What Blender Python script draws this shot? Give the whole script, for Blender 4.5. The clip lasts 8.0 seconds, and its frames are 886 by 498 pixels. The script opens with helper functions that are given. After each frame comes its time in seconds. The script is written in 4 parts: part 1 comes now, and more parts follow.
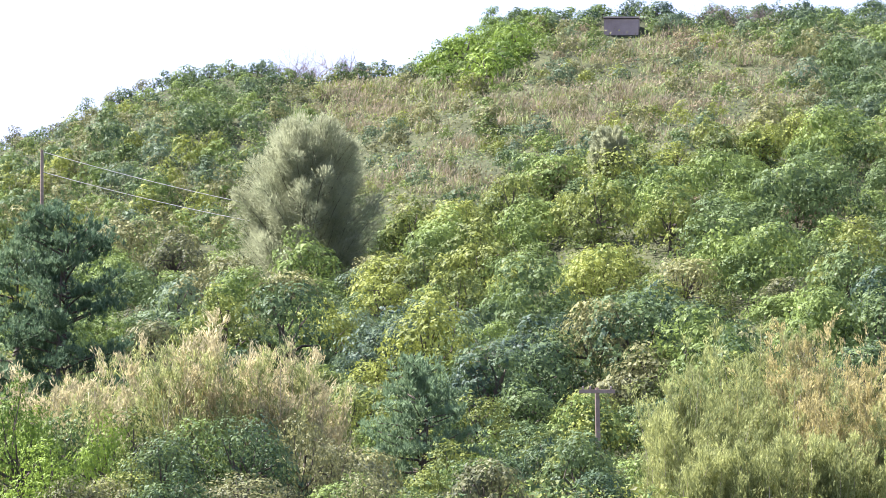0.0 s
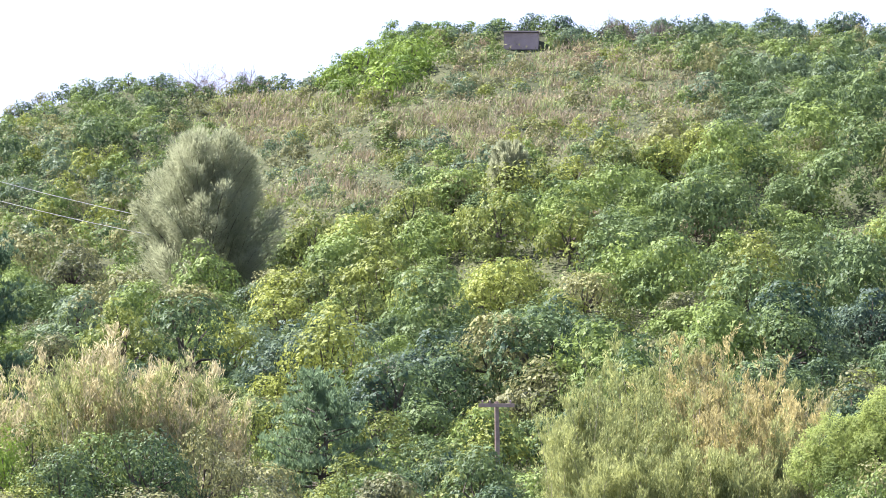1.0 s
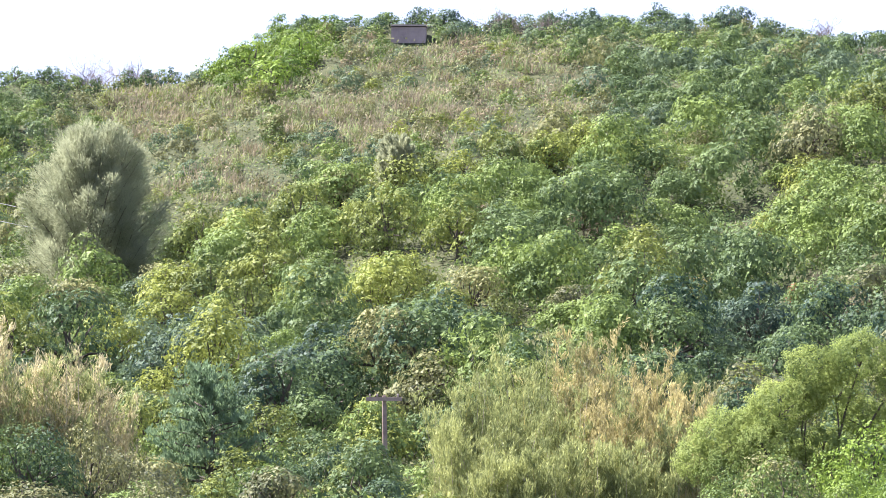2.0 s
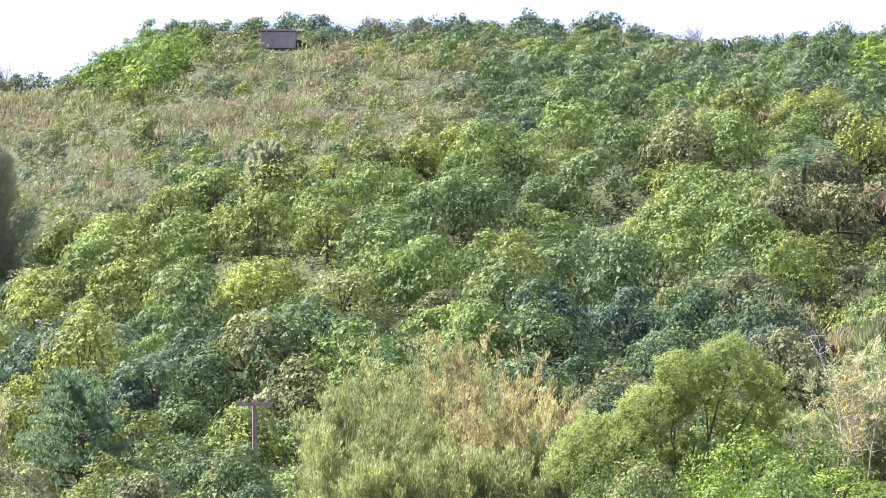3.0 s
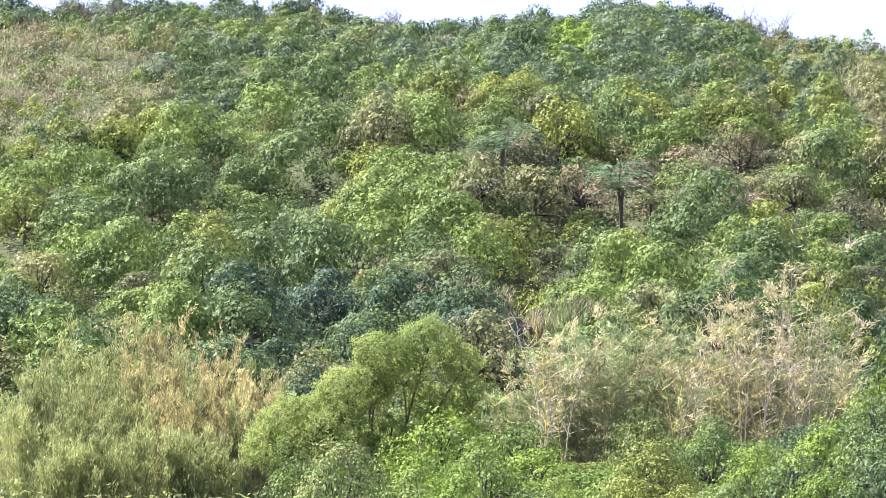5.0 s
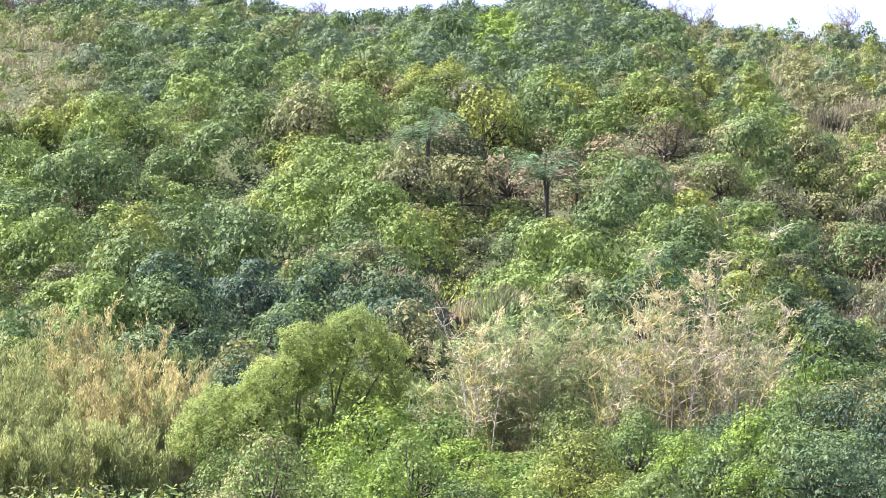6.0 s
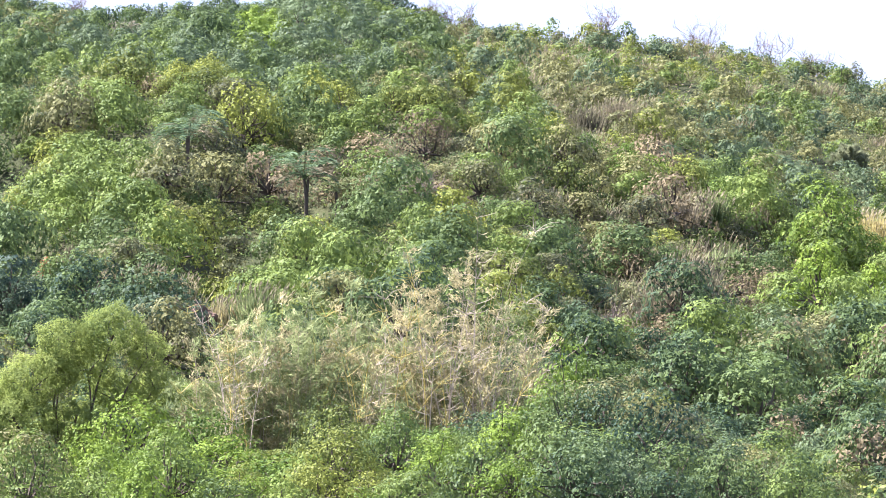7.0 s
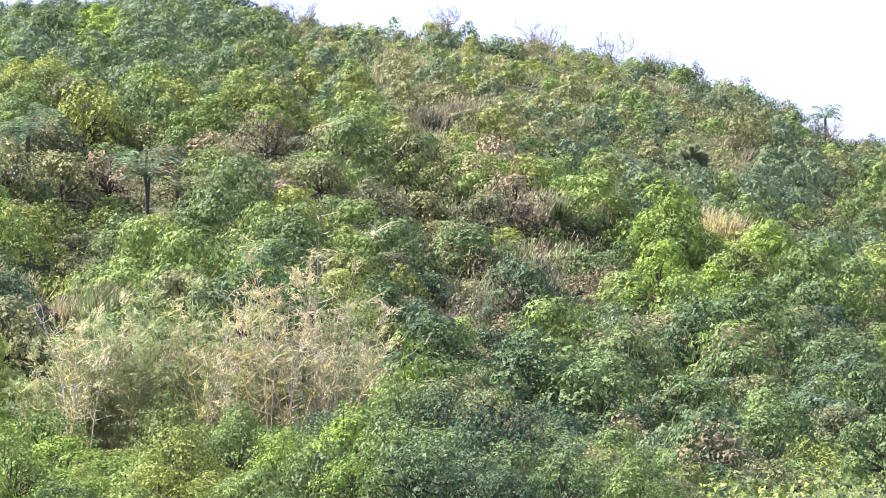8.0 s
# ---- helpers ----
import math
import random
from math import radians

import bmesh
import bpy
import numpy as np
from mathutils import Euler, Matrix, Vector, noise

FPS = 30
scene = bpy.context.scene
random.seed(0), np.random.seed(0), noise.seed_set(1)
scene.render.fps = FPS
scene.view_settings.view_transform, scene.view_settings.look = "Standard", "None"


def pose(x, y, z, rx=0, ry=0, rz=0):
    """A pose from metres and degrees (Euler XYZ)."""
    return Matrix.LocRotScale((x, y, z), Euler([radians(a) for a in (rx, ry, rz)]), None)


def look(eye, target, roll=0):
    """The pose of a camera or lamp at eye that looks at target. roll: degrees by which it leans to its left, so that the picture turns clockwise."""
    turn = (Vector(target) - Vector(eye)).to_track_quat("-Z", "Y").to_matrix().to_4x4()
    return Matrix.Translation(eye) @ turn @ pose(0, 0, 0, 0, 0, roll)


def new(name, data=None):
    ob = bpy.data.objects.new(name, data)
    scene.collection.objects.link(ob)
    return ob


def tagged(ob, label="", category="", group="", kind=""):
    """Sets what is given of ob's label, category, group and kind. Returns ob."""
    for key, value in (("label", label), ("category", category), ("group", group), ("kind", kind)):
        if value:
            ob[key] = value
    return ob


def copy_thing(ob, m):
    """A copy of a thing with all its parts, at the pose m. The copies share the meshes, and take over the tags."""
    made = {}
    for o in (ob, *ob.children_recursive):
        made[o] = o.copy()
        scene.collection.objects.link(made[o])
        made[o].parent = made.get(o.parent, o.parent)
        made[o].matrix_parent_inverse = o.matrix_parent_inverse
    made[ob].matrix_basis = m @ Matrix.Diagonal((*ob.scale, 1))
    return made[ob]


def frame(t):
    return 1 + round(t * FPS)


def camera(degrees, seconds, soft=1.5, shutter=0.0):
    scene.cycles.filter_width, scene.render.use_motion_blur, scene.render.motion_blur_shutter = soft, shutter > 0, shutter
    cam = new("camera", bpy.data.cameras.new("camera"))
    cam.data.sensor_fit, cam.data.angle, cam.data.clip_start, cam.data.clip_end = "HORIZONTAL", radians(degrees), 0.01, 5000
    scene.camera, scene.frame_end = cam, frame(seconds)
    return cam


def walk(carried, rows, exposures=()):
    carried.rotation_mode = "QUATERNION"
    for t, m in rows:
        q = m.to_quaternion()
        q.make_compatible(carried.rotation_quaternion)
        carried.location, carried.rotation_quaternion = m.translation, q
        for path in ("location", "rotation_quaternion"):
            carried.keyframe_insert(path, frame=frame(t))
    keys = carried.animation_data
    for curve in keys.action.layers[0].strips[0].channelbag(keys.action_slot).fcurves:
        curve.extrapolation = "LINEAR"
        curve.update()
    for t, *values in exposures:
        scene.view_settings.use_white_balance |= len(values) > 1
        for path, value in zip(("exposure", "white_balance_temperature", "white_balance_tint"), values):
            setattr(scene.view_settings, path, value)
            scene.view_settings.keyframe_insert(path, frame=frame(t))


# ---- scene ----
# ---- camera: it stands on a high bank and pans to the right ----
EYE, PITCH, LENS = 1.6, 1.5, 12.0
cam = camera(LENS, 8.0, soft=0.9)
ROWS = [  # seconds, yaw, pitch, lean
    (0.0, 5.142, 1.116, -0.096),
    (0.5, 4.658, 1.413, -0.083),
    (1.0, 3.778, 1.307, -0.122),
    (1.5, 3.286, 1.248, -0.090),
    (2.0, 2.249, 1.225, -0.079),
    (2.2, 1.790, 1.244, -0.055),
    (3.3, 0.182, 1.350, -0.005),
    (3.5, 0.000, 1.500, -0.000),
    (4.0, -0.857, 1.678, 0.011),
    (4.5, -2.132, 1.564, -0.049),
    (5.0, -3.611, 1.048, -0.038),
    (6.3, -5.113, 0.888, 0.085),
    (6.5, -5.710, 0.864, -0.060),
    (7.0, -7.887, 0.877, -0.044),
    (7.5, -9.109, 0.855, -0.012),
    (8.0, -10.042, 0.866, -0.021),
]
walk(cam, [(t, pose(0, 0, EYE, 90 + pitch, lean, yaw)) for t, yaw, pitch, lean in ROWS])
scene.view_settings.exposure = 2.53
scene.view_settings.use_white_balance = True
scene.view_settings.white_balance_temperature, scene.view_settings.white_balance_tint = 6100, 20

# ---- light: hazy sun from the left, pale sky ----
SUN_AZ, SUN_EL = radians(-64), radians(50)  # from ahead, clockwise; above the horizon
world = bpy.data.worlds.new("sky")
scene.world = world
world.use_nodes = True
wn = world.node_tree
sky = wn.nodes.new("ShaderNodeTexSky")
sky.sky_type = "NISHITA"
sky.sun_disc = False
sky.sun_elevation, sky.sun_rotation = SUN_EL, SUN_AZ
sky.air_density, sky.dust_density, sky.ozone_density = 1.0, 1.5, 1.2
wn.nodes["Background"].inputs["Strength"].default_value = 0.15
haze = wn.nodes.new("ShaderNodeMix")  # thin bright overcast over the blue
haze.data_type = "RGBA"
haze.inputs["Factor"].default_value = 0.9
haze.inputs["B"].default_value = (0.98, 1.18, 1.84, 1)
wn.links.new(sky.outputs["Color"], haze.inputs["A"])
wn.links.new(haze.outputs["Result"], wn.nodes["Background"].inputs["Color"])
sun = new("sun", bpy.data.lights.new("sun", "SUN"))
sun.data.energy, sun.data.angle, sun.data.color = 5.0, radians(0.6), (1.0, 0.965, 0.91)
SUN_DIR = Vector((math.sin(SUN_AZ) * math.cos(SUN_EL), math.cos(SUN_AZ) * math.cos(SUN_EL), math.sin(SUN_EL)))
sun.matrix_world = look(SUN_DIR * 50, (0, 0, 0))

# ---- survey: bearings u (right) and v (down) from the eye, in 1/7459 of the way ahead ----
FOCAL = 784 / math.tan(radians(LENS / 2))
CP, SP = math.cos(radians(PITCH)), math.sin(radians(PITCH))


def bearing(u, v):
    """Azimuth and rise (height per metre of ground distance) of a bearing."""
    u, v = np.asarray(u, float), np.asarray(v, float)
    dx, up = u - 784, 441 - v
    dy, dz = FOCAL * CP - up * SP, FOCAL * SP + up * CP
    return np.arctan2(dx, dy), dz / np.hypot(dx, dy)


def chart(x, y, z):
    """The bearing (u, v) of a place."""
    d = y * CP + (z - EYE) * SP
    return 784 + FOCAL * x / d, 441 - FOCAL * ((z - EYE) * CP - y * SP) / d


# ---- the hill: rings of ground round the eye ----
CREST = [(-800, 540), (-500, 550), (-300, 560), (-100, 560), (0, 510), (200, 450), (260, 405), (350, 385), (620, 350), (740, 325),
         (850, 315), (990, 295), (1100, 268), (1180, 262), (1260, 262), (1340, 235), (1420, 250), (1500, 285), (1617, 268), (1730, 275),
         (1860, 330), (1990, 362), (2130, 385), (2230, 408), (2320, 440), (2400, 490), (2591, 545), (2791, 590), (2950, 620)]
SKYLINE = [(-800, 325), (-600, 305), (-520, 245), (-370, 195), (-230, 182), (-150, 205), (-50, 190), (40, 180), (120, 135), (200, 98),
           (380, 88), (560, 86), (720, 86), (900, 84), (1050, 88), (1120, 118), (1210, 130), (1340, 115), (1480, 95), (1597, 76), (1707, 94),
           (1800, 128), (1950, 140), (2046, 160), (2096, 148), (2180, 168), (2271, 165), (2361, 172), (2451, 187), (2531, 212),
           (2671, 245), (2761, 280), (2821, 325), (2950, 335)]
RINGS = [
    (85, [(-800, 1080), (2950, 1080)]),
    (105, [(-800, 915), (-300, 930), (-100, 975), (100, 1060), (400, 1060), (600, 1040), (1150, 990), (1500, 940), (1900, 890), (2060, 860), (2250, 900), (2420, 990), (2950, 1090)]),
    (135, [(-800, 1000), (-100, 1010), (200, 1010), (700, 995), (1200, 1000), (1700, 980), (2300, 1020), (2950, 1020)]),
    (165, [(-800, 960), (500, 950), (1000, 940), (1400, 900), (1900, 910), (2400, 960), (2950, 960)]),
    (190, [(-800, 890), (0, 880), (500, 890), (1000, 850), (1400, 790), (1900, 830), (2400, 890), (2950, 880)]),
    (235, [(-800, 710), (-100, 705), (300, 655), (700, 600), (880, 575), (970, 660), (1100, 620), (1310, 545), (1400, 640), (1500, 600), (1750, 555), (1950, 560),
           (2080, 680), (2250, 640), (2350, 740), (2500, 700), (2950, 740)]),
    (280, CREST),
    (296, [(u, v + 22) for u, v in CREST]),
    (320, [(u, v - 12) for u, v in CREST]),
    (400, SKYLINE),
    (440, [(u, v + 70) for u, v in SKYLINE]),
]


def ground(az, r):
    """The ground's height at azimuths az and distances r."""
    az, r = np.asarray(az, float), np.asarray(r, float)
    rs, zs = [0, 6, 14, 45], [np.zeros_like(az), np.zeros_like(az), az * 0 - 0.6, az * 0 - 3.6]
    for d, marks in RINGS:
        a, rise = bearing(*zip(*marks))
        rs.append(d)
        zs.append(EYE + d * np.interp(az, a, rise))
    rs += [700, 1500, 6000]
    zs += [az * 0 + 4, az * 0 - 10, az * 0 - 20]
    z = np.array(zs)
    i = np.clip(np.searchsorted(rs, r, side="right") - 1, 0, len(rs) - 2)
    rr = np.array(rs)
    f = np.clip((r - rr[i]) / (rr[i + 1] - rr[i]), 0, 1)
    k = np.arange(len(az))
    out = z[i, k] * (1 - f) + z[i + 1, k] * f
    x, y = r * np.sin(az), r * np.cos(az)
    lump = 0.5 * np.sin(x * 0.21 + y * 0.11) * np.sin(y * 0.17 - x * 0.05 + 1.3) + 0.25 * np.sin(x * 0.53 + 2) * np.sin(y * 0.47)
    fade = np.clip((np.abs(az) - radians(35)) / radians(25), 0, 1)
    return (out + lump * np.clip((r - 60) / 60, 0, 1)) * (1 - fade * np.clip((r - 60) / 100, 0, 1)) - 2.0 * fade * np.clip((r - 60) / 100, 0, 1)


def spot(u, r):
    """A place on the ground at bearing u and distance r."""
    az = float(bearing(u, 600)[0])
    return Vector((r * math.sin(az), r * math.cos(az), float(ground([az], [r])[0])))


def seat(u, v, h):
    """The distance at which a thing h high, on the ground, reaches the bearing (u, v)."""
    az, rise = (float(q) for q in bearing(u, v))
    r = np.arange(150.0, 402.0, 1.0)
    over = EYE + r * rise - ground(np.full(len(r), az), r) - h
    return float(r[int(np.argmax(over < 0))]) if (over < 0).any() else 280.0


# ---- materials ----
def link(m, a, b):
    m.node_tree.links.new(a, b)


def node(m, kind, **sets):
    n = m.node_tree.nodes.new(kind)
    for key, value in sets.items():
        n.inputs[key.replace("_", " ")].default_value = value
    return n


def leaf_material(name, dark, light, through_share=0.24, rough=0.5, patch=0.25, gaps=0.0, leaflet=10.0):
    """Leaves: tones between dark and light by leaf, by plant and by patches of the hill."""
    m = bpy.data.materials.new(name)
    m.use_nodes = True
    nt = m.node_tree
    bsdf = nt.nodes["Principled BSDF"]
    geo, info = node(m, "ShaderNodeNewGeometry"), node(m, "ShaderNodeObjectInfo")
    noise_a, noise_b = node(m, "ShaderNodeTexNoise", Scale=patch, Detail=2.0), node(m, "ShaderNodeTexNoise", Scale=1.1, Detail=1.0)
    link(m, geo.outputs["Position"], noise_a.inputs["Vector"])
    link(m, geo.outputs["Position"], noise_b.inputs["Vector"])

    def add(a, b, wa, wb):
        mul = nt.nodes.new("ShaderNodeMath")
        mul.operation = "MULTIPLY"
        mul.inputs[1].default_value = wa
        link(m, a, mul.inputs[0])
        ma = nt.nodes.new("ShaderNodeMath")
        ma.operation = "MULTIPLY_ADD"
        ma.inputs[1].default_value = wb
        link(m, b, ma.inputs[0])
        link(m, mul.outputs[0], ma.inputs[2])
        return ma.outputs[0]

    mix_a = add(geo.outputs["Random Per Island"], info.outputs["Random"], 0.28, 0.55)
    mix_b = add(noise_a.outputs["Fac"], noise_b.outputs["Fac"], 1.05, 0.47)
    total = nt.nodes.new("ShaderNodeMath")
    total.operation = "ADD"
    link(m, mix_a, total.inputs[0])
    link(m, mix_b, total.inputs[1])
    ramp = nt.nodes.new("ShaderNodeValToRGB")
    half = nt.nodes.new("ShaderNodeMath")
    half.operation = "MULTIPLY_ADD"
    half.inputs[1].default_value, half.inputs[2].default_value = 1.0, -0.65
    link(m, total.outputs[0], half.inputs[0])
    # leaflets: each cell has its own tone and its own tilt
    cells = node(m, "ShaderNodeTexVoronoi", Scale=leaflet, Randomness=1.0)
    link(m, geo.outputs["Position"], cells.inputs["Vector"])
    split = nt.nodes.new("ShaderNodeSeparateColor")
    link(m, cells.outputs["Color"], split.inputs["Color"])
    fleck = nt.nodes.new("ShaderNodeMath")
    fleck.operation = "MULTIPLY_ADD"
    fleck.inputs[1].default_value, fleck.inputs[2].default_value = 0.4, -0.2
    link(m, split.outputs["Red"], fleck.inputs[0])
    tone = nt.nodes.new("ShaderNodeMath")
    tone.operation = "ADD"
    link(m, half.outputs[0], tone.inputs[0])
    link(m, fleck.outputs[0], tone.inputs[1])
    link(m, tone.outputs[0], ramp.inputs["Fac"])
    tilt = nt.nodes.new("ShaderNodeVectorMath")
    tilt.operation = "MULTIPLY_ADD"
    tilt.inputs[1].default_value, tilt.inputs[2].default_value = (0.5, 0.5, 0.5), (-0.25, -0.25, -0.25)
    link(m, cells.outputs["Color"], tilt.inputs[0])
    bent = nt.nodes.new("ShaderNodeVectorMath")
    bent.operation = "ADD"
    link(m, geo.outputs["Normal"], bent.inputs[0])
    link(m, tilt.outputs[0], bent.inputs[1])
    straight = nt.nodes.new("ShaderNodeVectorMath")
    straight.operation = "NORMALIZE"
    link(m, bent.outputs[0], straight.inputs[0])
    link(m, straight.outputs[0], bsdf.inputs["Normal"])
    ramp.color_ramp.elements[0].position, ramp.color_ramp.elements[0].color = 0.1, (*dark, 1)
    ramp.color_ramp.elements[1].position, ramp.color_ramp.elements[1].color = 0.9, (*light, 1)
    bsdf.inputs["Roughness"].default_value = rough
    bsdf.inputs["Specular IOR Level"].default_value = 0.05
    link(m, ramp.outputs["Color"], bsdf.inputs["Base Color"])
    tr = nt.nodes.new("ShaderNodeBsdfTranslucent")
    link(m, ramp.outputs["Color"], tr.inputs["Color"])
    mix = nt.nodes.new("ShaderNodeMixShader")
    mix.inputs[0].default_value = through_share
    link(m, bsdf.outputs[0], mix.inputs[1])
    link(m, tr.outputs[0], mix.inputs[2])
    if not gaps:
        link(m, mix.outputs[0], nt.nodes["Material Output"].inputs["Surface"])
        return m
    # a spray is lobed and pierced: gaps between its leaflets
    holes = node(m, "ShaderNodeTexVoronoi", Scale=gaps, Randomness=1.0)
    link(m, geo.outputs["Position"], holes.inputs["Vector"])
    cut = nt.nodes.new("ShaderNodeMath")
    cut.operation = "LESS_THAN"
    cut.inputs[1].default_value = 0.60
    link(m, holes.outputs["Distance"], cut.inputs[0])
    clear = nt.nodes.new("ShaderNodeBsdfTransparent")
    pierced = nt.nodes.new("ShaderNodeMixShader")
    link(m, cut.outputs[0], pierced.inputs[0])
    link(m, clear.outputs[0], pierced.inputs[1])
    link(m, mix.outputs[0], pierced.inputs[2])
    link(m, pierced.outputs[0], nt.nodes["Material Output"].inputs["Surface"])
    return m


def plain_material(name, a, b, scale=3.0, rough=0.85, bump=0.3):
    """Bark, soil, concrete: two tones in noise at two scales, with relief."""
    m = bpy.data.materials.new(name)
    m.use_nodes = True
    nt = m.node_tree
    bsdf = nt.nodes["Principled BSDF"]
    geo = node(m, "ShaderNodeNewGeometry")
    n1 = node(m, "ShaderNodeTexNoise", Scale=scale, Detail=6.0, Roughness=0.65)
    n2 = node(m, "ShaderNodeTexNoise", Scale=scale * 0.12, Detail=3.0)
    for n in (n1, n2):
        link(m, geo.outputs["Position"], n.inputs["Vector"])
    s = nt.nodes.new("ShaderNodeMath")
    s.operation = "ADD"
    link(m, n1.outputs["Fac"], s.inputs[0])
    link(m, n2.outputs["Fac"], s.inputs[1])
    ramp = nt.nodes.new("ShaderNodeValToRGB")
    h = nt.nodes.new("ShaderNodeMath")
    h.operation = "MULTIPLY_ADD"
    h.inputs[1].default_value, h.inputs[2].default_value = 1.3, -0.8
    link(m, s.outputs[0], h.inputs[0])
    link(m, h.outputs[0], ramp.inputs["Fac"])
    ramp.color_ramp.elements[0].color, ramp.color_ramp.elements[1].color = (*a, 1), (*b, 1)
    link(m, ramp.outputs["Color"], bsdf.inputs["Base Color"])
    bsdf.inputs["Roughness"].default_value = rough
    bsdf.inputs["Specular IOR Level"].default_value = 0.1
    bp = node(m, "ShaderNodeBump", Strength=bump, Distance=0.05)
    link(m, n1.outputs["Fac"], bp.inputs["Height"])
    link(m, bp.outputs["Normal"], bsdf.inputs["Normal"])
    return m


LEAF = {
    # shrub greens: dark ends carry the blue of shade, light ends a sunlit yellow
    "dark": leaf_material("leaf_dark_green", (0.030, 0.056, 0.036), (0.116, 0.162, 0.050), gaps=9.0),
    "green": leaf_material("leaf_green", (0.038, 0.068, 0.032), (0.166, 0.222, 0.052), gaps=9.0),
    "bright": leaf_material("leaf_bright_green", (0.050, 0.092, 0.022), (0.178, 0.252, 0.038), gaps=9.0),
    "yellow": leaf_material("leaf_yellow_green", (0.058, 0.082, 0.028), (0.230, 0.258, 0.052), gaps=9.0),
    "olive": leaf_material("leaf_olive", (0.058, 0.068, 0.040), (0.208, 0.208, 0.080), gaps=9.0),
    # blue-green leaves, with distance haze and the blue of shade put into the colour
    "blue": leaf_material("leaf_haze_blue_green", (0.034, 0.060, 0.046), (0.130, 0.174, 0.080), gaps=9.0),
    "red": leaf_material("leaf_rusty_red", (0.25, 0.07, 0.04), (0.48, 0.18, 0.10)),
    "brown": leaf_material("leaf_brown_dead", (0.092, 0.076, 0.048), (0.262, 0.212, 0.122), 0.25, 0.7, gaps=6.0),
    "tan": leaf_material("grass_tan", (0.105, 0.098, 0.062), (0.300, 0.255, 0.165), 0.3, 0.7, leaflet=5.0),
    "bamboo_pale": leaf_material("bamboo_leaf_pale", (0.185, 0.172, 0.090), (0.520, 0.455, 0.245), 0.35, 0.6, 0.3),
    "bamboo_yellow": leaf_material("bamboo_leaf_yellow_green", (0.140, 0.166, 0.062), (0.360, 0.380, 0.138), 0.35, 0.55, 0.3),
    "bamboo_gold": leaf_material("bamboo_leaf_golden", (0.215, 0.198, 0.084), (0.500, 0.425, 0.180), 0.35, 0.55, 0.3),
    "bamboo_green": leaf_material("bamboo_leaf_grey_green", (0.105, 0.140, 0.060), (0.300, 0.340, 0.145), 0.35, 0.55, 0.3),
    "feather": leaf_material("leaf_feathery_green", (0.125, 0.172, 0.046), (0.325, 0.375, 0.105), 0.5, 0.55, 0.3),
    "needle": leaf_material("needle_dark_green", (0.056, 0.098, 0.054), (0.155, 0.220, 0.110), 0.3, 0.55),
    "casuarina": leaf_material("needle_grey_green", (0.150, 0.172, 0.095), (0.320, 0.335, 0.195), 0.55, 0.6),
}
BARK = plain_material("bark_grey_brown", (0.035, 0.028, 0.022), (0.12, 0.098, 0.078), 6)
SOIL = plain_material("soil_and_litter", (0.022, 0.028, 0.012), (0.062, 0.066, 0.028), 0.8, 0.95, 0.6)
ROCK = plain_material("red_brown_soil_bank", (0.055, 0.037, 0.028), (0.165, 0.112, 0.080), 0.9, 0.95, 0.8)
CONCRETE = plain_material("weathered_concrete", (0.20, 0.155, 0.14), (0.36, 0.29, 0.26), 1.5, 0.9, 0.3)
POLEWOOD = plain_material("weathered_pole", (0.14, 0.10, 0.08), (0.30, 0.23, 0.18), 5, 0.85, 0.3)
CULM = plain_material("bamboo_culm", (0.26, 0.22, 0.06), (0.50, 0.40, 0.12), 4, 0.5, 0.1)
TWIG = plain_material("pale_dry_twig", (0.22, 0.18, 0.14), (0.45, 0.38, 0.30), 6, 0.8, 0.1)
DEADWOOD = plain_material("dead_brown_twig", (0.10, 0.075, 0.065), (0.24, 0.19, 0.16), 6, 0.85, 0.1)
WIRE = plain_material("wire_grey", (0.35, 0.34, 0.32), (0.5, 0.48, 0.46), 3, 0.5, 0.0)


# ---- mesh helpers ----
RNG = np.random.default_rng(7)


def unit(a):
    return a / np.maximum(np.linalg.norm(a, axis=-1, keepdims=True), 1e-9)


def quads(centre, along, across, length, width):
    """Kite-shaped leaves as an array (n, 4, 3)."""
    length, width = np.asarray(length)[..., None], np.asarray(width)[..., None]
    a = along * length * 0.5
    b = across * width * 0.5
    return np.stack([centre - a, centre + b + a * 0.1, centre + a, centre - b + a * 0.1], axis=1)


def leaves(centre, normal, length, width):
    """Leaves that lie across their normals, turned at random."""
    n = len(centre)
    t = unit(np.cross(normal, RNG.normal(size=(n, 3))))
    return quads(centre, t, unit(np.cross(normal, t)), length, width)


def small_leaves(centre, normal, length, width):
    """Small leaves as single triangles."""
    f = leaves(centre, normal, length, width)
    return np.stack([f[:, 0], f[:, 1], (f[:, 2] * 2 + f[:, 3]) / 3], axis=1)


def strips(centre, along, length, width, face=None, corners=3):
    """Narrow leaves that point along a way and turn their face towards another."""
    toward = RNG.normal(size=along.shape) * (1.0 if face is None else 0.45) + (0 if face is None else face)
    f = quads(centre, along, unit(np.cross(along, toward)), length, width)
    return f if corners == 4 else np.stack([f[:, 0] + (f[:, 3] - f[:, 1]) * 0.3, f[:, 1], f[:, 2]], axis=1)


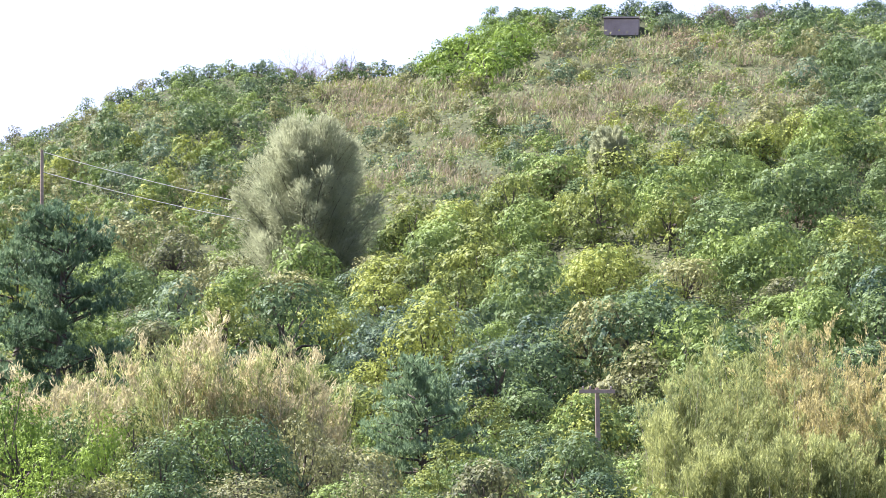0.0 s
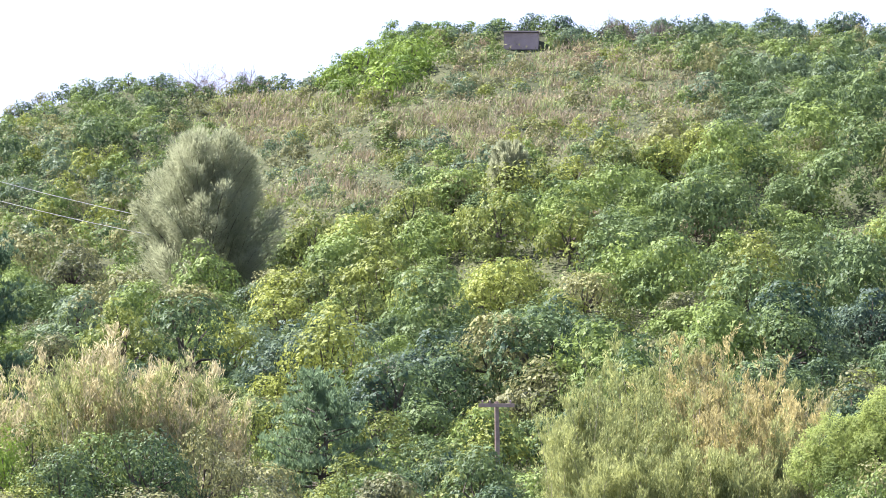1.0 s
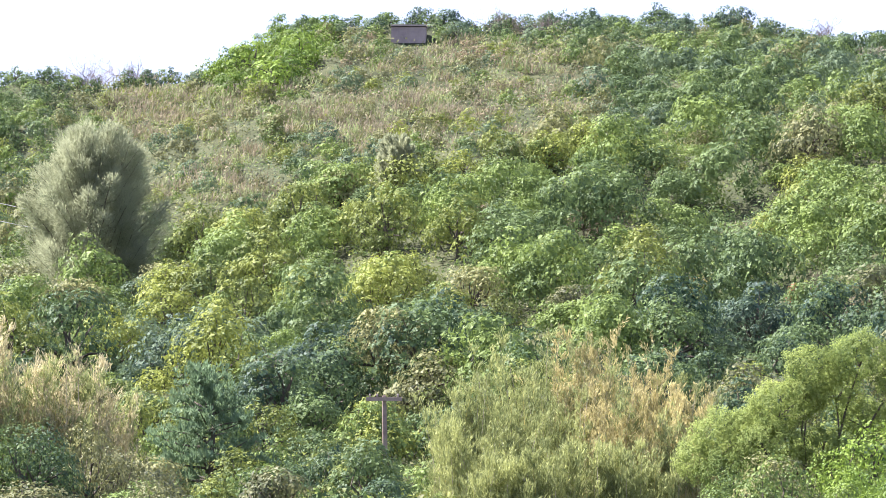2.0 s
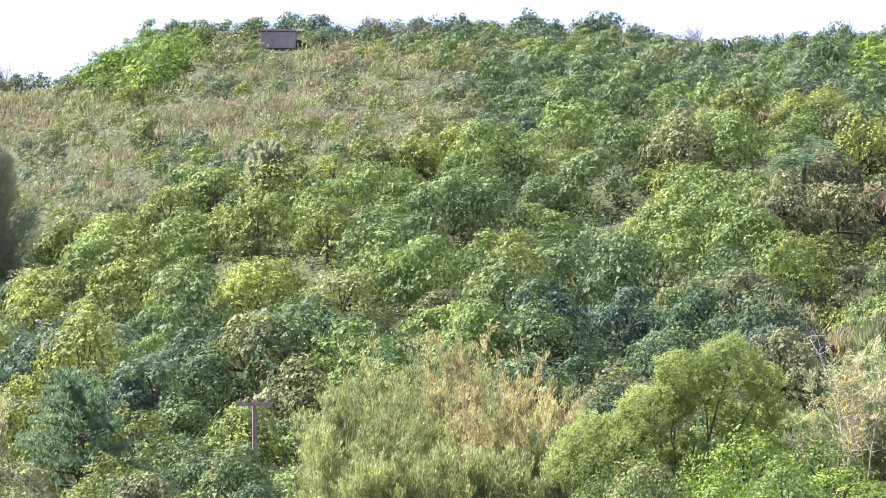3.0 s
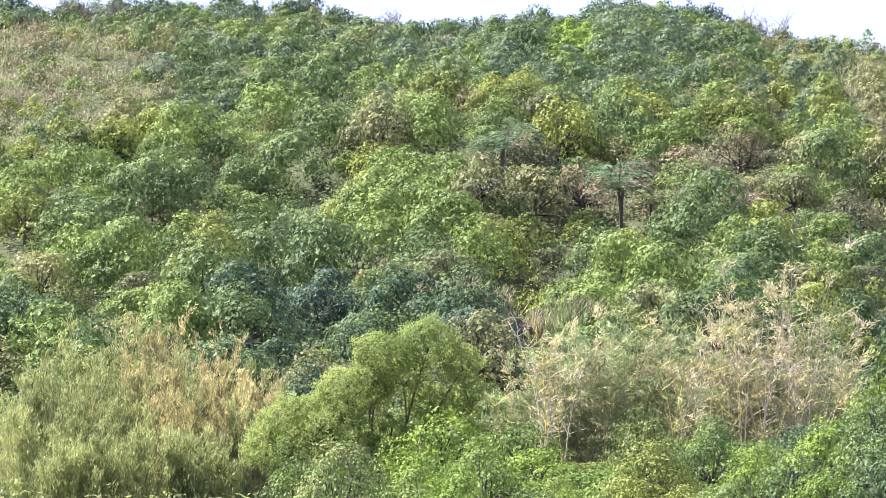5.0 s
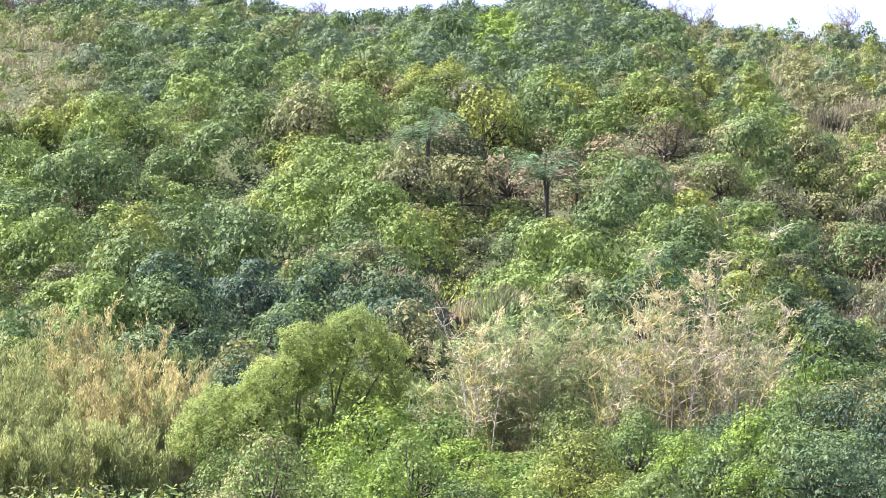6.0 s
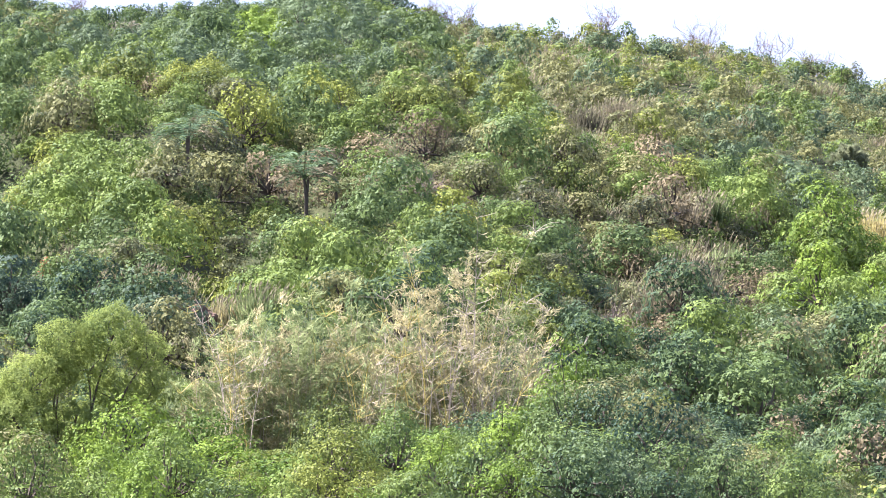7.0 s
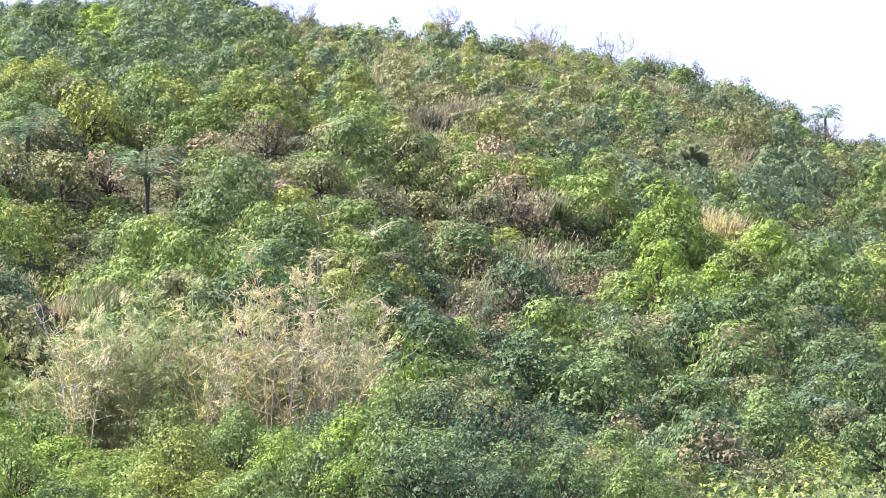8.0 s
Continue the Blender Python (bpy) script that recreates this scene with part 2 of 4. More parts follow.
def mesh_of(name, faces, materials, index=None):
    """One mesh from loose faces of three or four corners, as an array (n, corners, 3)."""
    me = bpy.data.meshes.new(name)
    n, k = len(faces), faces.shape[1]
    me.vertices.add(n * k)
    me.vertices.foreach_set("co", np.ascontiguousarray(faces, dtype=np.float32).ravel())
    me.loops.add(n * k)
    me.loops.foreach_set("vertex_index", np.arange(n * k, dtype=np.int32))
    me.polygons.add(n)
    me.polygons.foreach_set("loop_start", np.arange(0, n * k, k, dtype=np.int32))
    for mat in materials:
        me.materials.append(mat)
    if index is not None:
        me.polygons.foreach_set("material_index", np.asarray(index, dtype=np.int32))
    me.update(calc_edges=True)
    me.validate()
    return me


def tube_quads(points, radii, sides=5):
    """A tapered tube along points, as quads."""
    p = np.array(points, float)
    r = np.array(radii, float)
    d = unit(np.gradient(p, axis=0))
    ref = np.where(np.abs(d[:, 2:3]) > 0.9, [[1.0, 0, 0]], [[0, 0, 1.0]])
    s = unit(np.cross(d, ref))
    q = np.cross(d, s)
    ang = np.linspace(0, 2 * np.pi, sides, endpoint=False)
    ring = p[:, None] + r[:, None, None] * (np.cos(ang)[None, :, None] * s[:, None] + np.sin(ang)[None, :, None] * q[:, None])
    nxt = np.roll(ring, -1, axis=1)
    return np.stack([ring[:-1], nxt[:-1], nxt[1:], ring[1:]], axis=2).reshape(-1, 4, 3)


def part(name, mesh, parent, label=""):
    """A mesh as a part under a thing or a part."""
    ob = new(name, mesh)
    ob.parent = parent
    if label:
        ob["label"] = label
    return ob


def thing(name, label, category, group="", at=None):
    ob = new(name)
    ob.empty_display_size = 0.3
    if at is not None:
        ob.location = at
    return tagged(ob, label, category, group)


def limb(a, b, bend=0.15, steps=4):
    a, b = np.array(a, float), np.array(b, float)
    f = np.linspace(0, 1, steps)[:, None]
    side = RNG.normal(size=3) * np.linalg.norm(b - a) * bend
    return a + (b - a) * f + side * np.sin(f * np.pi)


# ---- the ground ----
def build_ground():
    fine = np.radians(np.arange(-20, 20.01, 0.2))
    az = np.concatenate([np.radians(np.arange(-180, -20, 4.0)), fine, np.radians(np.arange(24, 180.1, 4.0))])
    rad = np.concatenate([[0.5, 3, 6, 10, 14, 20, 30, 45, 60, 75], np.arange(85, 445, 3.0), [460, 490, 540, 620, 700, 900, 1200, 1500, 2500, 4500]])
    g_az, g_r = np.meshgrid(az, rad)
    z = ground(g_az.ravel(), g_r.ravel()).reshape(g_az.shape)
    p = np.stack([g_r * np.sin(g_az), g_r * np.cos(g_az), z], axis=-1)
    nr, na = g_az.shape
    me = bpy.data.meshes.new("ground")
    idx = np.arange(nr * na).reshape(nr, na)
    f = np.stack([idx[:-1, :-1], idx[:-1, 1:], idx[1:, 1:], idx[1:, :-1]], axis=-1).reshape(-1, 4)[:, ::-1]
    me.from_pydata(p.reshape(-1, 3).tolist() + [(0, 0, 0)], [], f.tolist() + [(int(idx[0, j]), int(idx[0, j + 1]), nr * na) for j in range(na - 1)])
    me.polygons.foreach_set("use_smooth", np.ones(len(f) + na - 1, dtype=bool))
    me.materials.append(SOIL)
    me.update()
    tagged(new("ground", me), "overgrown hillside soil with dark leaf litter", "hillside", kind="structure")


build_ground()


# ---- plants: crowns of leaves in lobes, on forked trunks ----
def crown_leaves(radius, height, lobes, count, size, flat=0.75, spread=0.74):
    """Leaves in rounded lobes with hollows between them; the crown's foot is at z = 0. Gives the leaves and the lobes."""
    c = []
    for i in range(lobes):
        a = i * 2.399 + RNG.uniform(-0.5, 0.5)
        q = math.sqrt((i + 0.4) / lobes)
        x, y = radius * spread * q * math.cos(a), radius * spread * q * math.sin(a)
        top = height * (1 - 0.62 * q * q) * RNG.uniform(0.80, 1.06)
        rr = radius * RNG.uniform(0.24, 0.42)
        c.append((x, y, max(top - rr * flat, rr * 0.3), rr))
    c = np.array(c)
    share = c[:, 3] ** 2 / (c[:, 3] ** 2).sum()
    pick = RNG.choice(lobes, size=count, p=share)
    d = unit(RNG.normal(size=(count, 3)) + np.array([0, 0, 0.35]))
    ragged = 1 + 0.14 * np.sin(d[:, 0] * 7 + pick) * np.sin(d[:, 1] * 6 + pick * 2) + 0.1 * np.sin(d[:, 2] * 11 + pick)
    rr = c[pick, 3] * RNG.uniform(0.80, 1.05, count) * ragged
    pos = c[pick, :3] + d * rr[:, None] * np.array([1, 1, flat])
    whole = unit(pos - np.array([0, 0, height * 0.25]))
    nrm = unit(d * 0.8 + whole * 0.4 + RNG.normal(size=(count, 3)) * 0.20 + np.array([0, 0, 0.12]))
    ln = size * RNG.uniform(0.65, 1.35, count)
    return small_leaves(pos, nrm, ln, ln * RNG.uniform(0.75, 1.05, count)), c


def trunk_quads(c, foot=-0.4, thick=0.07):
    out = []
    fork = np.array([0, 0, max(0.3, c[:, 2].min() * 0.6)])
    out.append(tube_quads(limb((0, 0, foot), fork, 0.08), np.linspace(thick, thick * 0.8, 4)))
    for x, y, z, r in c:
        out.append(tube_quads(limb(fork, (x, y, z), 0.15, 3), np.linspace(thick * 0.6, thick * 0.15, 3), 3))
    return np.concatenate(out)


# species: leaf, radius, height, lobes, leaves, leaf length
KINDS = {
    "dark": ("broadleaf_tree", "dense dark green broadleaf tree on the hillside", "tree"),
    "green": ("shrub", "rounded mid-green leafy shrub on the hillside", "shrub"),
    "bright": ("broadleaf_bush", "fresh bright green broadleaf bush", "bush"),
    "yellow": ("sunlit_shrub", "yellow-green shrub with small leaves", "shrub"),
    "olive": ("olive_shrub", "dull olive-green shrub with grey tones", "shrub"),
    "blue": ("evergreen_shrub", "bluish dark shrub, its blue partly put in for haze and shade", "shrub"),
    "red": ("red_leaf_sapling", "small sapling with rusty red leaves", "sapling"),
    "brown": ("withered_shrub", "withered brown shrub with bare twigs", "dry shrub"),
}
MODELS = {}


def model(kind, zone, variant):
    """Leaves and trunk of one plant, near, middle or far; radius about 1."""
    key = (kind, zone, variant)
    if key not in MODELS:
        count, size = {"near": (3000, 0.074), "mid": (1500, 0.120), "far": (400, 0.200)}[zone]
        if kind == "brown":
            count = int(count * 0.5)
        lv, c = crown_leaves(1.0, RNG.uniform(1.05, 1.45), int(RNG.integers(*((8, 12) if zone == "far" else (14, 21)))), count, size, RNG.uniform(0.6, 0.85))
        tq = trunk_quads(c, thick=0.05)
        MODELS[key] = (lv, tq)
    return MODELS[key]


RESERVED = []
THINGS = {}
MASTERS = []
COUNTS = {}
STUFF = {}


def plant(kind, zone, x, y, z, radius, tall=1.0, single=True, reach=0.0):
    """A plant as a thing of its own, or into the far woods."""
    variant = int(RNG.integers(0, 5))
    turn, key = RNG.uniform(0, 2 * math.pi), (kind, zone, variant)
    lv, tq = model(*key)
    if reach:
        tall = min(max(reach / (radius * float(lv[:, :, 2].max())), 0.55), 1.7)
    if single and COUNTS.get(kind, 0) < (260 if zone == "mid" and not RESERVED else 300):
        COUNTS[kind] = COUNTS.get(kind, 0) + 1
        m = Matrix.LocRotScale((x, y, z), Euler((0, 0, turn)), (radius, radius, radius * tall))
        if key in THINGS:
            return copy_thing(THINGS[key], m)
        name, label, cat = KINDS[kind]
        ob = thing(name, label, cat, "hillside plants")
        part("trunk", mesh_of("trunk", tq, [BARK]), ob)
        part("crown", mesh_of("crown", lv, [LEAF[kind]]), ob)
        THINGS[key] = ob
        first = copy_thing(ob, m)
        MASTERS.append(ob)
        return first
    cs, sn = math.cos(turn), math.sin(turn)
    rot = np.array([[cs, sn, 0], [-sn, cs, 0], [0, 0, 1]]) * radius
    rot[2, 2] *= tall
    STUFF.setdefault(zone, []).append((lv @ rot + np.array([x, y, z]), kind))


# where each kind is put: centre u, v, half-widths, and shares
# blue on the far slope stands in for haze
FAR_PATCHES = [
    (2080, 285, 40, 30, "tuft"), (2510, 215, 40, 14, "tuft"), (2640, 340, 80, 40, "olive olive tuft"),
    (180, 120, 125, 62, "bright green bright"), (-20, 205, 70, 24, "tuft"), (20, 215, 190, 40, "tuft olive yellow tuft"), (280, 230, 120, 34, "tuft olive tuft"),
    (470, 190, 320, 105, "tuft olive tuft green olive brown tuft yellow blue"),
    (60, 320, 200, 100, "green olive tuft yellow blue tuft olive"), (640, 60, 500, 40, "dark dark green blue"), (-300, 190, 110, 60, "dark green dark"),
    (900, 180, 200, 70, "dark green blue dark"), (1490, 130, 45, 35, "bright"), (1450, 140, 330, 100, "blue blue dark blue green"),
    (2130, 290, 120, 60, "tuft olive yellow"), (2100, 200, 330, 110, "olive blue yellow tuft green olive"), (2600, 330, 300, 120, "olive blue green blue"),
    (-450, 330, 250, 140, "green dark olive blue yellow"),
]
MID_PATCHES = [
    (2600, 490, 75, 40, "tuft"), (2110, 470, 50, 60, "tuft olive"), (2290, 560, 60, 70, "tuft tuft green"), (2180, 600, 60, 40, "tuft olive"), (1800, 410, 60, 30, "brown olive"),
    # both "dark blue dark" patches put the fold's shade into the leaf colours
    (880, 640, 90, 90, "dark blue dark"),
    (1337, 220, 110, 45, "olive yellow"), (1120, 640, 270, 75, "dark blue dark"), (1300, 540, 300, 70, "olive yellow green dark"),
    (300, 480, 260, 90, "yellow green"), (700, 420, 420, 120, "green yellow dark green dark"), (650, 560, 420, 80, "yellow green olive green dark dark"),
    (1700, 380, 250, 110, "green dark olive dark olive brown"), (2150, 420, 260, 80, "olive yellow olive brown tuft green"), (2250, 560, 260, 90, "olive dark green brown tuft dark"),
    (2640, 560, 260, 70, "yellow bright green"), (2400, 760, 300, 120, "blue dark dark olive brown green"), (2750, 740, 230, 150, "green dark olive blue dark"),
    (-400, 560, 300, 100, "dark green blue olive"), (100, 640, 300, 120, "dark green blue dark yellow"), (250, 800, 250, 100, "green dark yellow"),
]


def kind_at(u, v, patches, default):
    for pu, pv, hu, hv, kinds in patches:
        if ((u - pu) / hu) ** 2 + ((v - pv) / hv) ** 2 < RNG.uniform(0.7, 1.2):
            return RNG.choice(kinds.split()), 0.7 if kinds.count("tuft") > 1 else 1.0
    return RNG.choice(default.split()), 1.0


TUFTS = []
BANKS = [(1384, 655, 1.7, 2.2), (1335, 640, 2.0, 1.4), (945, 545, 1.3, 0.9), (1110, 580, 1.7, 0.9)]  # bearing, width, height
# kept clear for the single things: bearing, distance, radius
CLEAR = [(spot(u, r), d) for u, r, d in [(-130, 273, 5.4), (-20, 274, 4.0), (-240, 274, 4.0), (430, 394, 2.8), (434, 390, 2.3), (434, 387, 1.2), (390, 186, 2.4), (390, 181, 2.0), (65, 172, 2.6), (-560, 200, 4.2),
         (-490, 200, 3), (620, 149, 5), (760, 149, 6), (880, 149, 4.5), (540, 148, 4.5), (65, 167, 2.2), (1100, 142, 3), (1220, 142, 3)] +
         [(u, seat(u, v, h * 0.5) - k, w * 0.5 + 1.5 - k * 0.12) for u, v, w, h in BANKS for k in (0, 3, 6)] +
         [(u, seat(u, v, h) - k, 1.7 - k * 0.1) for u, v, h in ((1363, 300, 3.7), (1568, 376, 3.7), (1625, 405, 2.0)) for k in (0, 3, 6)]]


def scatter(r0, r1, step, zone, patches, default, size):
    """Plants in loose rows over the hill between two distances."""
    a0, a1 = float(bearing(-760, 441)[0]), float(bearing(2960, 441)[0])
    r = r0
    while r < r1:
        for a in np.arange(a0, a1, step / r):
            aa, rr = a + RNG.uniform(-0.45, 0.45) * step / r, r + RNG.uniform(-0.45, 0.45) * step
            x, y = rr * math.sin(aa), rr * math.cos(aa)
            if any((x - c.x) ** 2 + (y - c.y) ** 2 < d * d for c, d in CLEAR):
                continue
            z = float(ground([aa], [rr])[0])
            u, v = chart(x, y, z + 1.2)
            if zone == "near" and (v > 1040 or 60 < u < 980 or u > 2550):
                continue
            kind, small = kind_at(u, v, patches, default)
            if kind == "tuft":
                TUFTS.append((x, y, z, zone))
                for _ in range(18):
                    TUFTS.append((x + RNG.uniform(-1.6, 1.6), y + RNG.uniform(-1.6, 1.6), z, zone))
                continue
            big = RNG.uniform() ** 2.0
            rad = (size[0] + (size[1] - size[0]) * big) * (1.15 if kind == "dark" else 1.0)
            rad *= small
            if rr > 376:
                rad = min(rad, 1.4)
            plant(kind, zone, x, y, z - 0.1, rad, RNG.uniform(0.8, 1.1) + 0.3 * big, zone != "far" or rr > 394)
        r += step * 0.9


# ---- front bushes ----
def front_bush(kind, u, r, top, width):
    p = spot(u, r)
    h = EYE + r * float(bearing(u, top)[1]) - p.z
    rad = width * r / FOCAL / 2
    plant(kind, "near", p.x, p.y, p.z - 0.1, rad, min(max(h, 0.6) / rad / 1.15, 2.2))


for kind, u, r, top, width in [
    ("bright", -650, 100, 690, 170), ("green", -560, 101, 760, 200), ("yellow", -440, 102, 775, 210), ("green", -330, 103, 760, 220), ("dark", -210, 104, 770, 200), ("bright", -500, 99, 790, 160), ("olive", -140, 105, 790, 160),
    ("olive", -80, 106, 830, 190), ("bright", -600, 96, 850, 200), ("yellow", -450, 97, 880, 200), ("olive", -250, 97, 880, 260), ("green", -60, 99, 890, 200),
    ("olive", 2110, 108, 748, 260), ("olive", 2200, 109, 772, 260), ("dark", 2290, 110, 815, 240), ("olive", 2370, 111, 860, 220), ("green", 2000, 106, 790, 240), ("green", 2080, 103, 830, 300),
    ("dark", 2220, 104, 850, 280), ("bright", 1420, 106, 850, 260), ("bright", 1550, 104, 870, 260), ("bright", 1260, 117, 780, 260), ("bright", 1340, 112, 840, 240), ("green", 1180, 110, 890, 200), ("yellow", 1500, 108, 860, 280), ("bright", 1400, 102, 900, 240),
    ("yellow", 1620, 106, 880, 240), ("dark", 1700, 112, 830, 260), ("bright", 1780, 108, 880, 200), ("dark", 1900, 114, 780, 240), ("bright", 2040, 114, 705, 200),
    ("olive", 2120, 111, 770, 240), ("green", 1960, 106, 850, 260), ("olive", 2230, 112, 780, 260), ("olive", 2140, 104, 860, 300), ("blue", 2320, 113, 850, 220),
    ("green", 2420, 114, 890, 220), ("yellow", 1800, 101, 930, 260), ("green", 2000, 100, 940, 260), ("olive", 2300, 105, 930, 260), ("yellow", 1640, 100, 940, 220),
]:
    front_bush(kind, u, r, top, width)
FRONT_PATCHES = [(-640, 800, 90, 200, "bright bright yellow"), (-350, 850, 260, 200, "olive green dark yellow"), (-60, 900, 120, 200, "olive green"), (1300, 900, 180, 200, "bright bright green"),
                 (1600, 920, 180, 200, "yellow bright green"), (1850, 900, 120, 200, "dark green bright"), (2150, 850, 260, 200, "dark green blue dark olive")]
scatter(90, 118, 2.4, "near", FRONT_PATCHES, "olive green", (0.8, 1.4))
scatter(145, 192, 3.2, "mid", MID_PATCHES, "green dark yellow olive green", (1.0, 1.9))
scatter(192, 284, 3.6, "mid", MID_PATCHES, "green dark yellow olive green", (1.5, 3.2))
scatter(322, 404, 2.9, "far", FAR_PATCHES, "blue dark green green olive", (1.1, 2.5))

for zone, chunks in STUFF.items():
    kinds = sorted(LEAF)
    mesh = mesh_of("woods", np.concatenate([c for c, _ in chunks]), [LEAF[k] for k in kinds], np.concatenate([np.full(len(c), kinds.index(k)) for c, k in chunks]))
    tagged(new("woods", mesh), "mixed green scrub woodland covering the distant hillside", "woods", kind="stuff")


# ---- silvergrass on the hill ----
def build_tufts():
    out, index = [], []
    for x, y, z, zone in TUFTS:
        n, k = 13, 3
        h = RNG.uniform(0.6, 1.4) * (1.3 if zone == "mid" else 1.0)
        base = np.array([x, y, z]) + RNG.normal(size=(n, 3)) * np.array([0.32, 0.32, 0.02])
        way = unit(RNG.normal(size=(n, 3)) * np.array([0.4, 0.4, 0.1]) + np.array([0.12, 0, 1.0]))
        ln = h * RNG.uniform(0.6, 1.1, n)
        out.append(strips(base + way * ln[:, None] * 0.5, way, ln, np.full(n, 0.12)))
        tip = base[:k] + way[:k] * ln[:k, None] * 1.05
        out.append(strips(tip, unit(way[:k] + np.array([0.3, 0, 0])), np.full(k, 0.4), np.full(k, 0.15)))
        blade = RNG.choice(4, p=[0.30, 0.36, 0.20, 0.14])
        index += [blade] * n + [0 if RNG.uniform() < 0.5 else blade] * k
    tagged(new("silvergrass", mesh_of("silvergrass", np.concatenate(out), [LEAF["tan"], LEAF["olive"], LEAF["bamboo_green"], LEAF["brown"]], index)), "tall dry tan silvergrass tufts on the slope", "grass", kind="stuff")


build_tufts()


# ---- undergrowth that hides the soil ----
def build_undergrowth():
    kinds = sorted(LEAF)
    n, k = 26000, 15
    a0, a1 = float(bearing(-760, 441)[0]), float(bearing(2960, 441)[0])
    az, r = RNG.uniform(a0, a1, n), np.sqrt(RNG.uniform(122 ** 2, 404 ** 2, n))
    z = ground(az, r)
    x, y = r * np.sin(az), r * np.cos(az)
    u, v = chart(x, y, z + 0.4)
    out, index = [], []
    for i in range(n):
        if any((x[i] - c.x) ** 2 + (y[i] - c.y) ** 2 < d * d for c, d in CLEAR[3:7]):
            continue
        far = r[i] > 300
        kind = kind_at(u[i], v[i], FAR_PATCHES if far else MID_PATCHES, "green olive dark yellow")[0]
        kind = RNG.choice(["tan", "olive", "yellow", "olive", "green"]) if kind == "tuft" else kind
        c = np.array([x[i], y[i], z[i]]) + RNG.normal(size=(k, 3)) * np.array([0.8, 0.8, 0]) + np.stack([np.zeros(k), np.zeros(k), RNG.uniform(0.05, 1.0, k)], axis=1)
        ln = RNG.uniform(0.2, 0.42, k)
        out.append(small_leaves(c, unit(RNG.normal(size=(k, 3)) * 0.6 + np.array([0, -0.4, 0.8])), ln, ln * 0.9))
        index.append(np.full(k, kinds.index(kind)))
    tagged(new("undergrowth", mesh_of("undergrowth", np.concatenate(out), [LEAF[q] for q in kinds], np.concatenate(index))), "low leafy undergrowth between the shrubs", "undergrowth", kind="stuff")


build_undergrowth()


# ---- bamboo ----
def bamboo_clump(label, leaf, at, width, height, culms, per_culm, bare=0.0, upright=0.25, lean_by=1.0, other="bamboo_green", thick=0.015):
    ob = thing("bamboo_clump", label, "bamboo", "bamboo clumps", at)
    for i in range(culms):
        a, q = RNG.uniform(0, 2 * math.pi), math.sqrt(RNG.uniform(0, 1))
        bx, by = width * 0.42 * q * math.cos(a), width * 0.3 * q * math.sin(a)
        h = height * RNG.uniform(0.55, 1.0) * (1 - 0.22 * q * q)
        lean = np.array([bx * 0.3 + RNG.normal() * 0.35, by * 0.25 + RNG.normal() * 0.3, 0]) * lean_by
        f = np.linspace(0, 1, 7)[:, None]
        pts = np.array([bx, by, -0.3]) + np.array([0, 0, h + 0.3]) * f + lean * f ** 2.4 * h * 0.25
        pts[:, 2] -= (f[:, 0] ** 4) * h * 0.06
        stems = [tube_quads(pts, np.linspace(thick, thick * 0.2, 7), 4)]
        if thick > 0.015:
            for k in range(14):
                s0 = pts[RNG.integers(3, 7)]
                way = unit(RNG.normal(size=3) * np.array([1, 0.8, 0.3]) + np.array([0, 0, 0.55]))
                stems.append(tube_quads(limb(s0, s0 + way * RNG.uniform(0.3, 0.9), 0.12, 4), np.linspace(0.010, 0.004, 4), 3))
        c = part("culm", mesh_of("culm", np.concatenate(stems), [CULM if RNG.uniform() < 0.3 else TWIG]), ob)
        n = int(per_culm * (0.12 if RNG.uniform() < bare else 0.65 + 0.35 * h / height))
        sprays = 22
        sg = np.sort(RNG.uniform(0.18, 1.0, sprays))
        sd = unit(RNG.normal(size=(sprays, 3)) * np.array([1, 1, 0.2]) + np.array([0, 0, upright * 2.5]))
        sl = (0.18 + 0.75 * np.sin(np.clip(sg, 0, 1) * np.pi * 0.9) ** 0.8) * RNG.uniform(0.5, 1.1, sprays)
        pick = RNG.integers(0, sprays, n)
        g = sg[pick]
        on = np.stack([np.interp(g, f[:, 0], pts[:, k]) for k in range(3)], axis=1)
        t = RNG.uniform(0.1, 1, n)
        off = sd[pick] * (sl[pick] * t)[:, None]
        off[:, 2] -= 0.25 * t ** 2 * sl[pick] * (1 - upright)
        off += RNG.normal(size=(n, 3)) * 0.06
        way = unit(sd[pick] * 0.8 + RNG.normal(size=(n, 3)) * 0.4 + np.array([0, 0, upright - 0.15]))
        ln = RNG.uniform(0.12, 0.24, n)
        part("foliage", mesh_of("foliage", strips(on + off, way, ln, ln * 0.24, off / 0.5 + np.array([-0.2, -0.3, 0.5])), [LEAF[leaf if RNG.uniform() < 0.62 else other]]), c)
    return ob


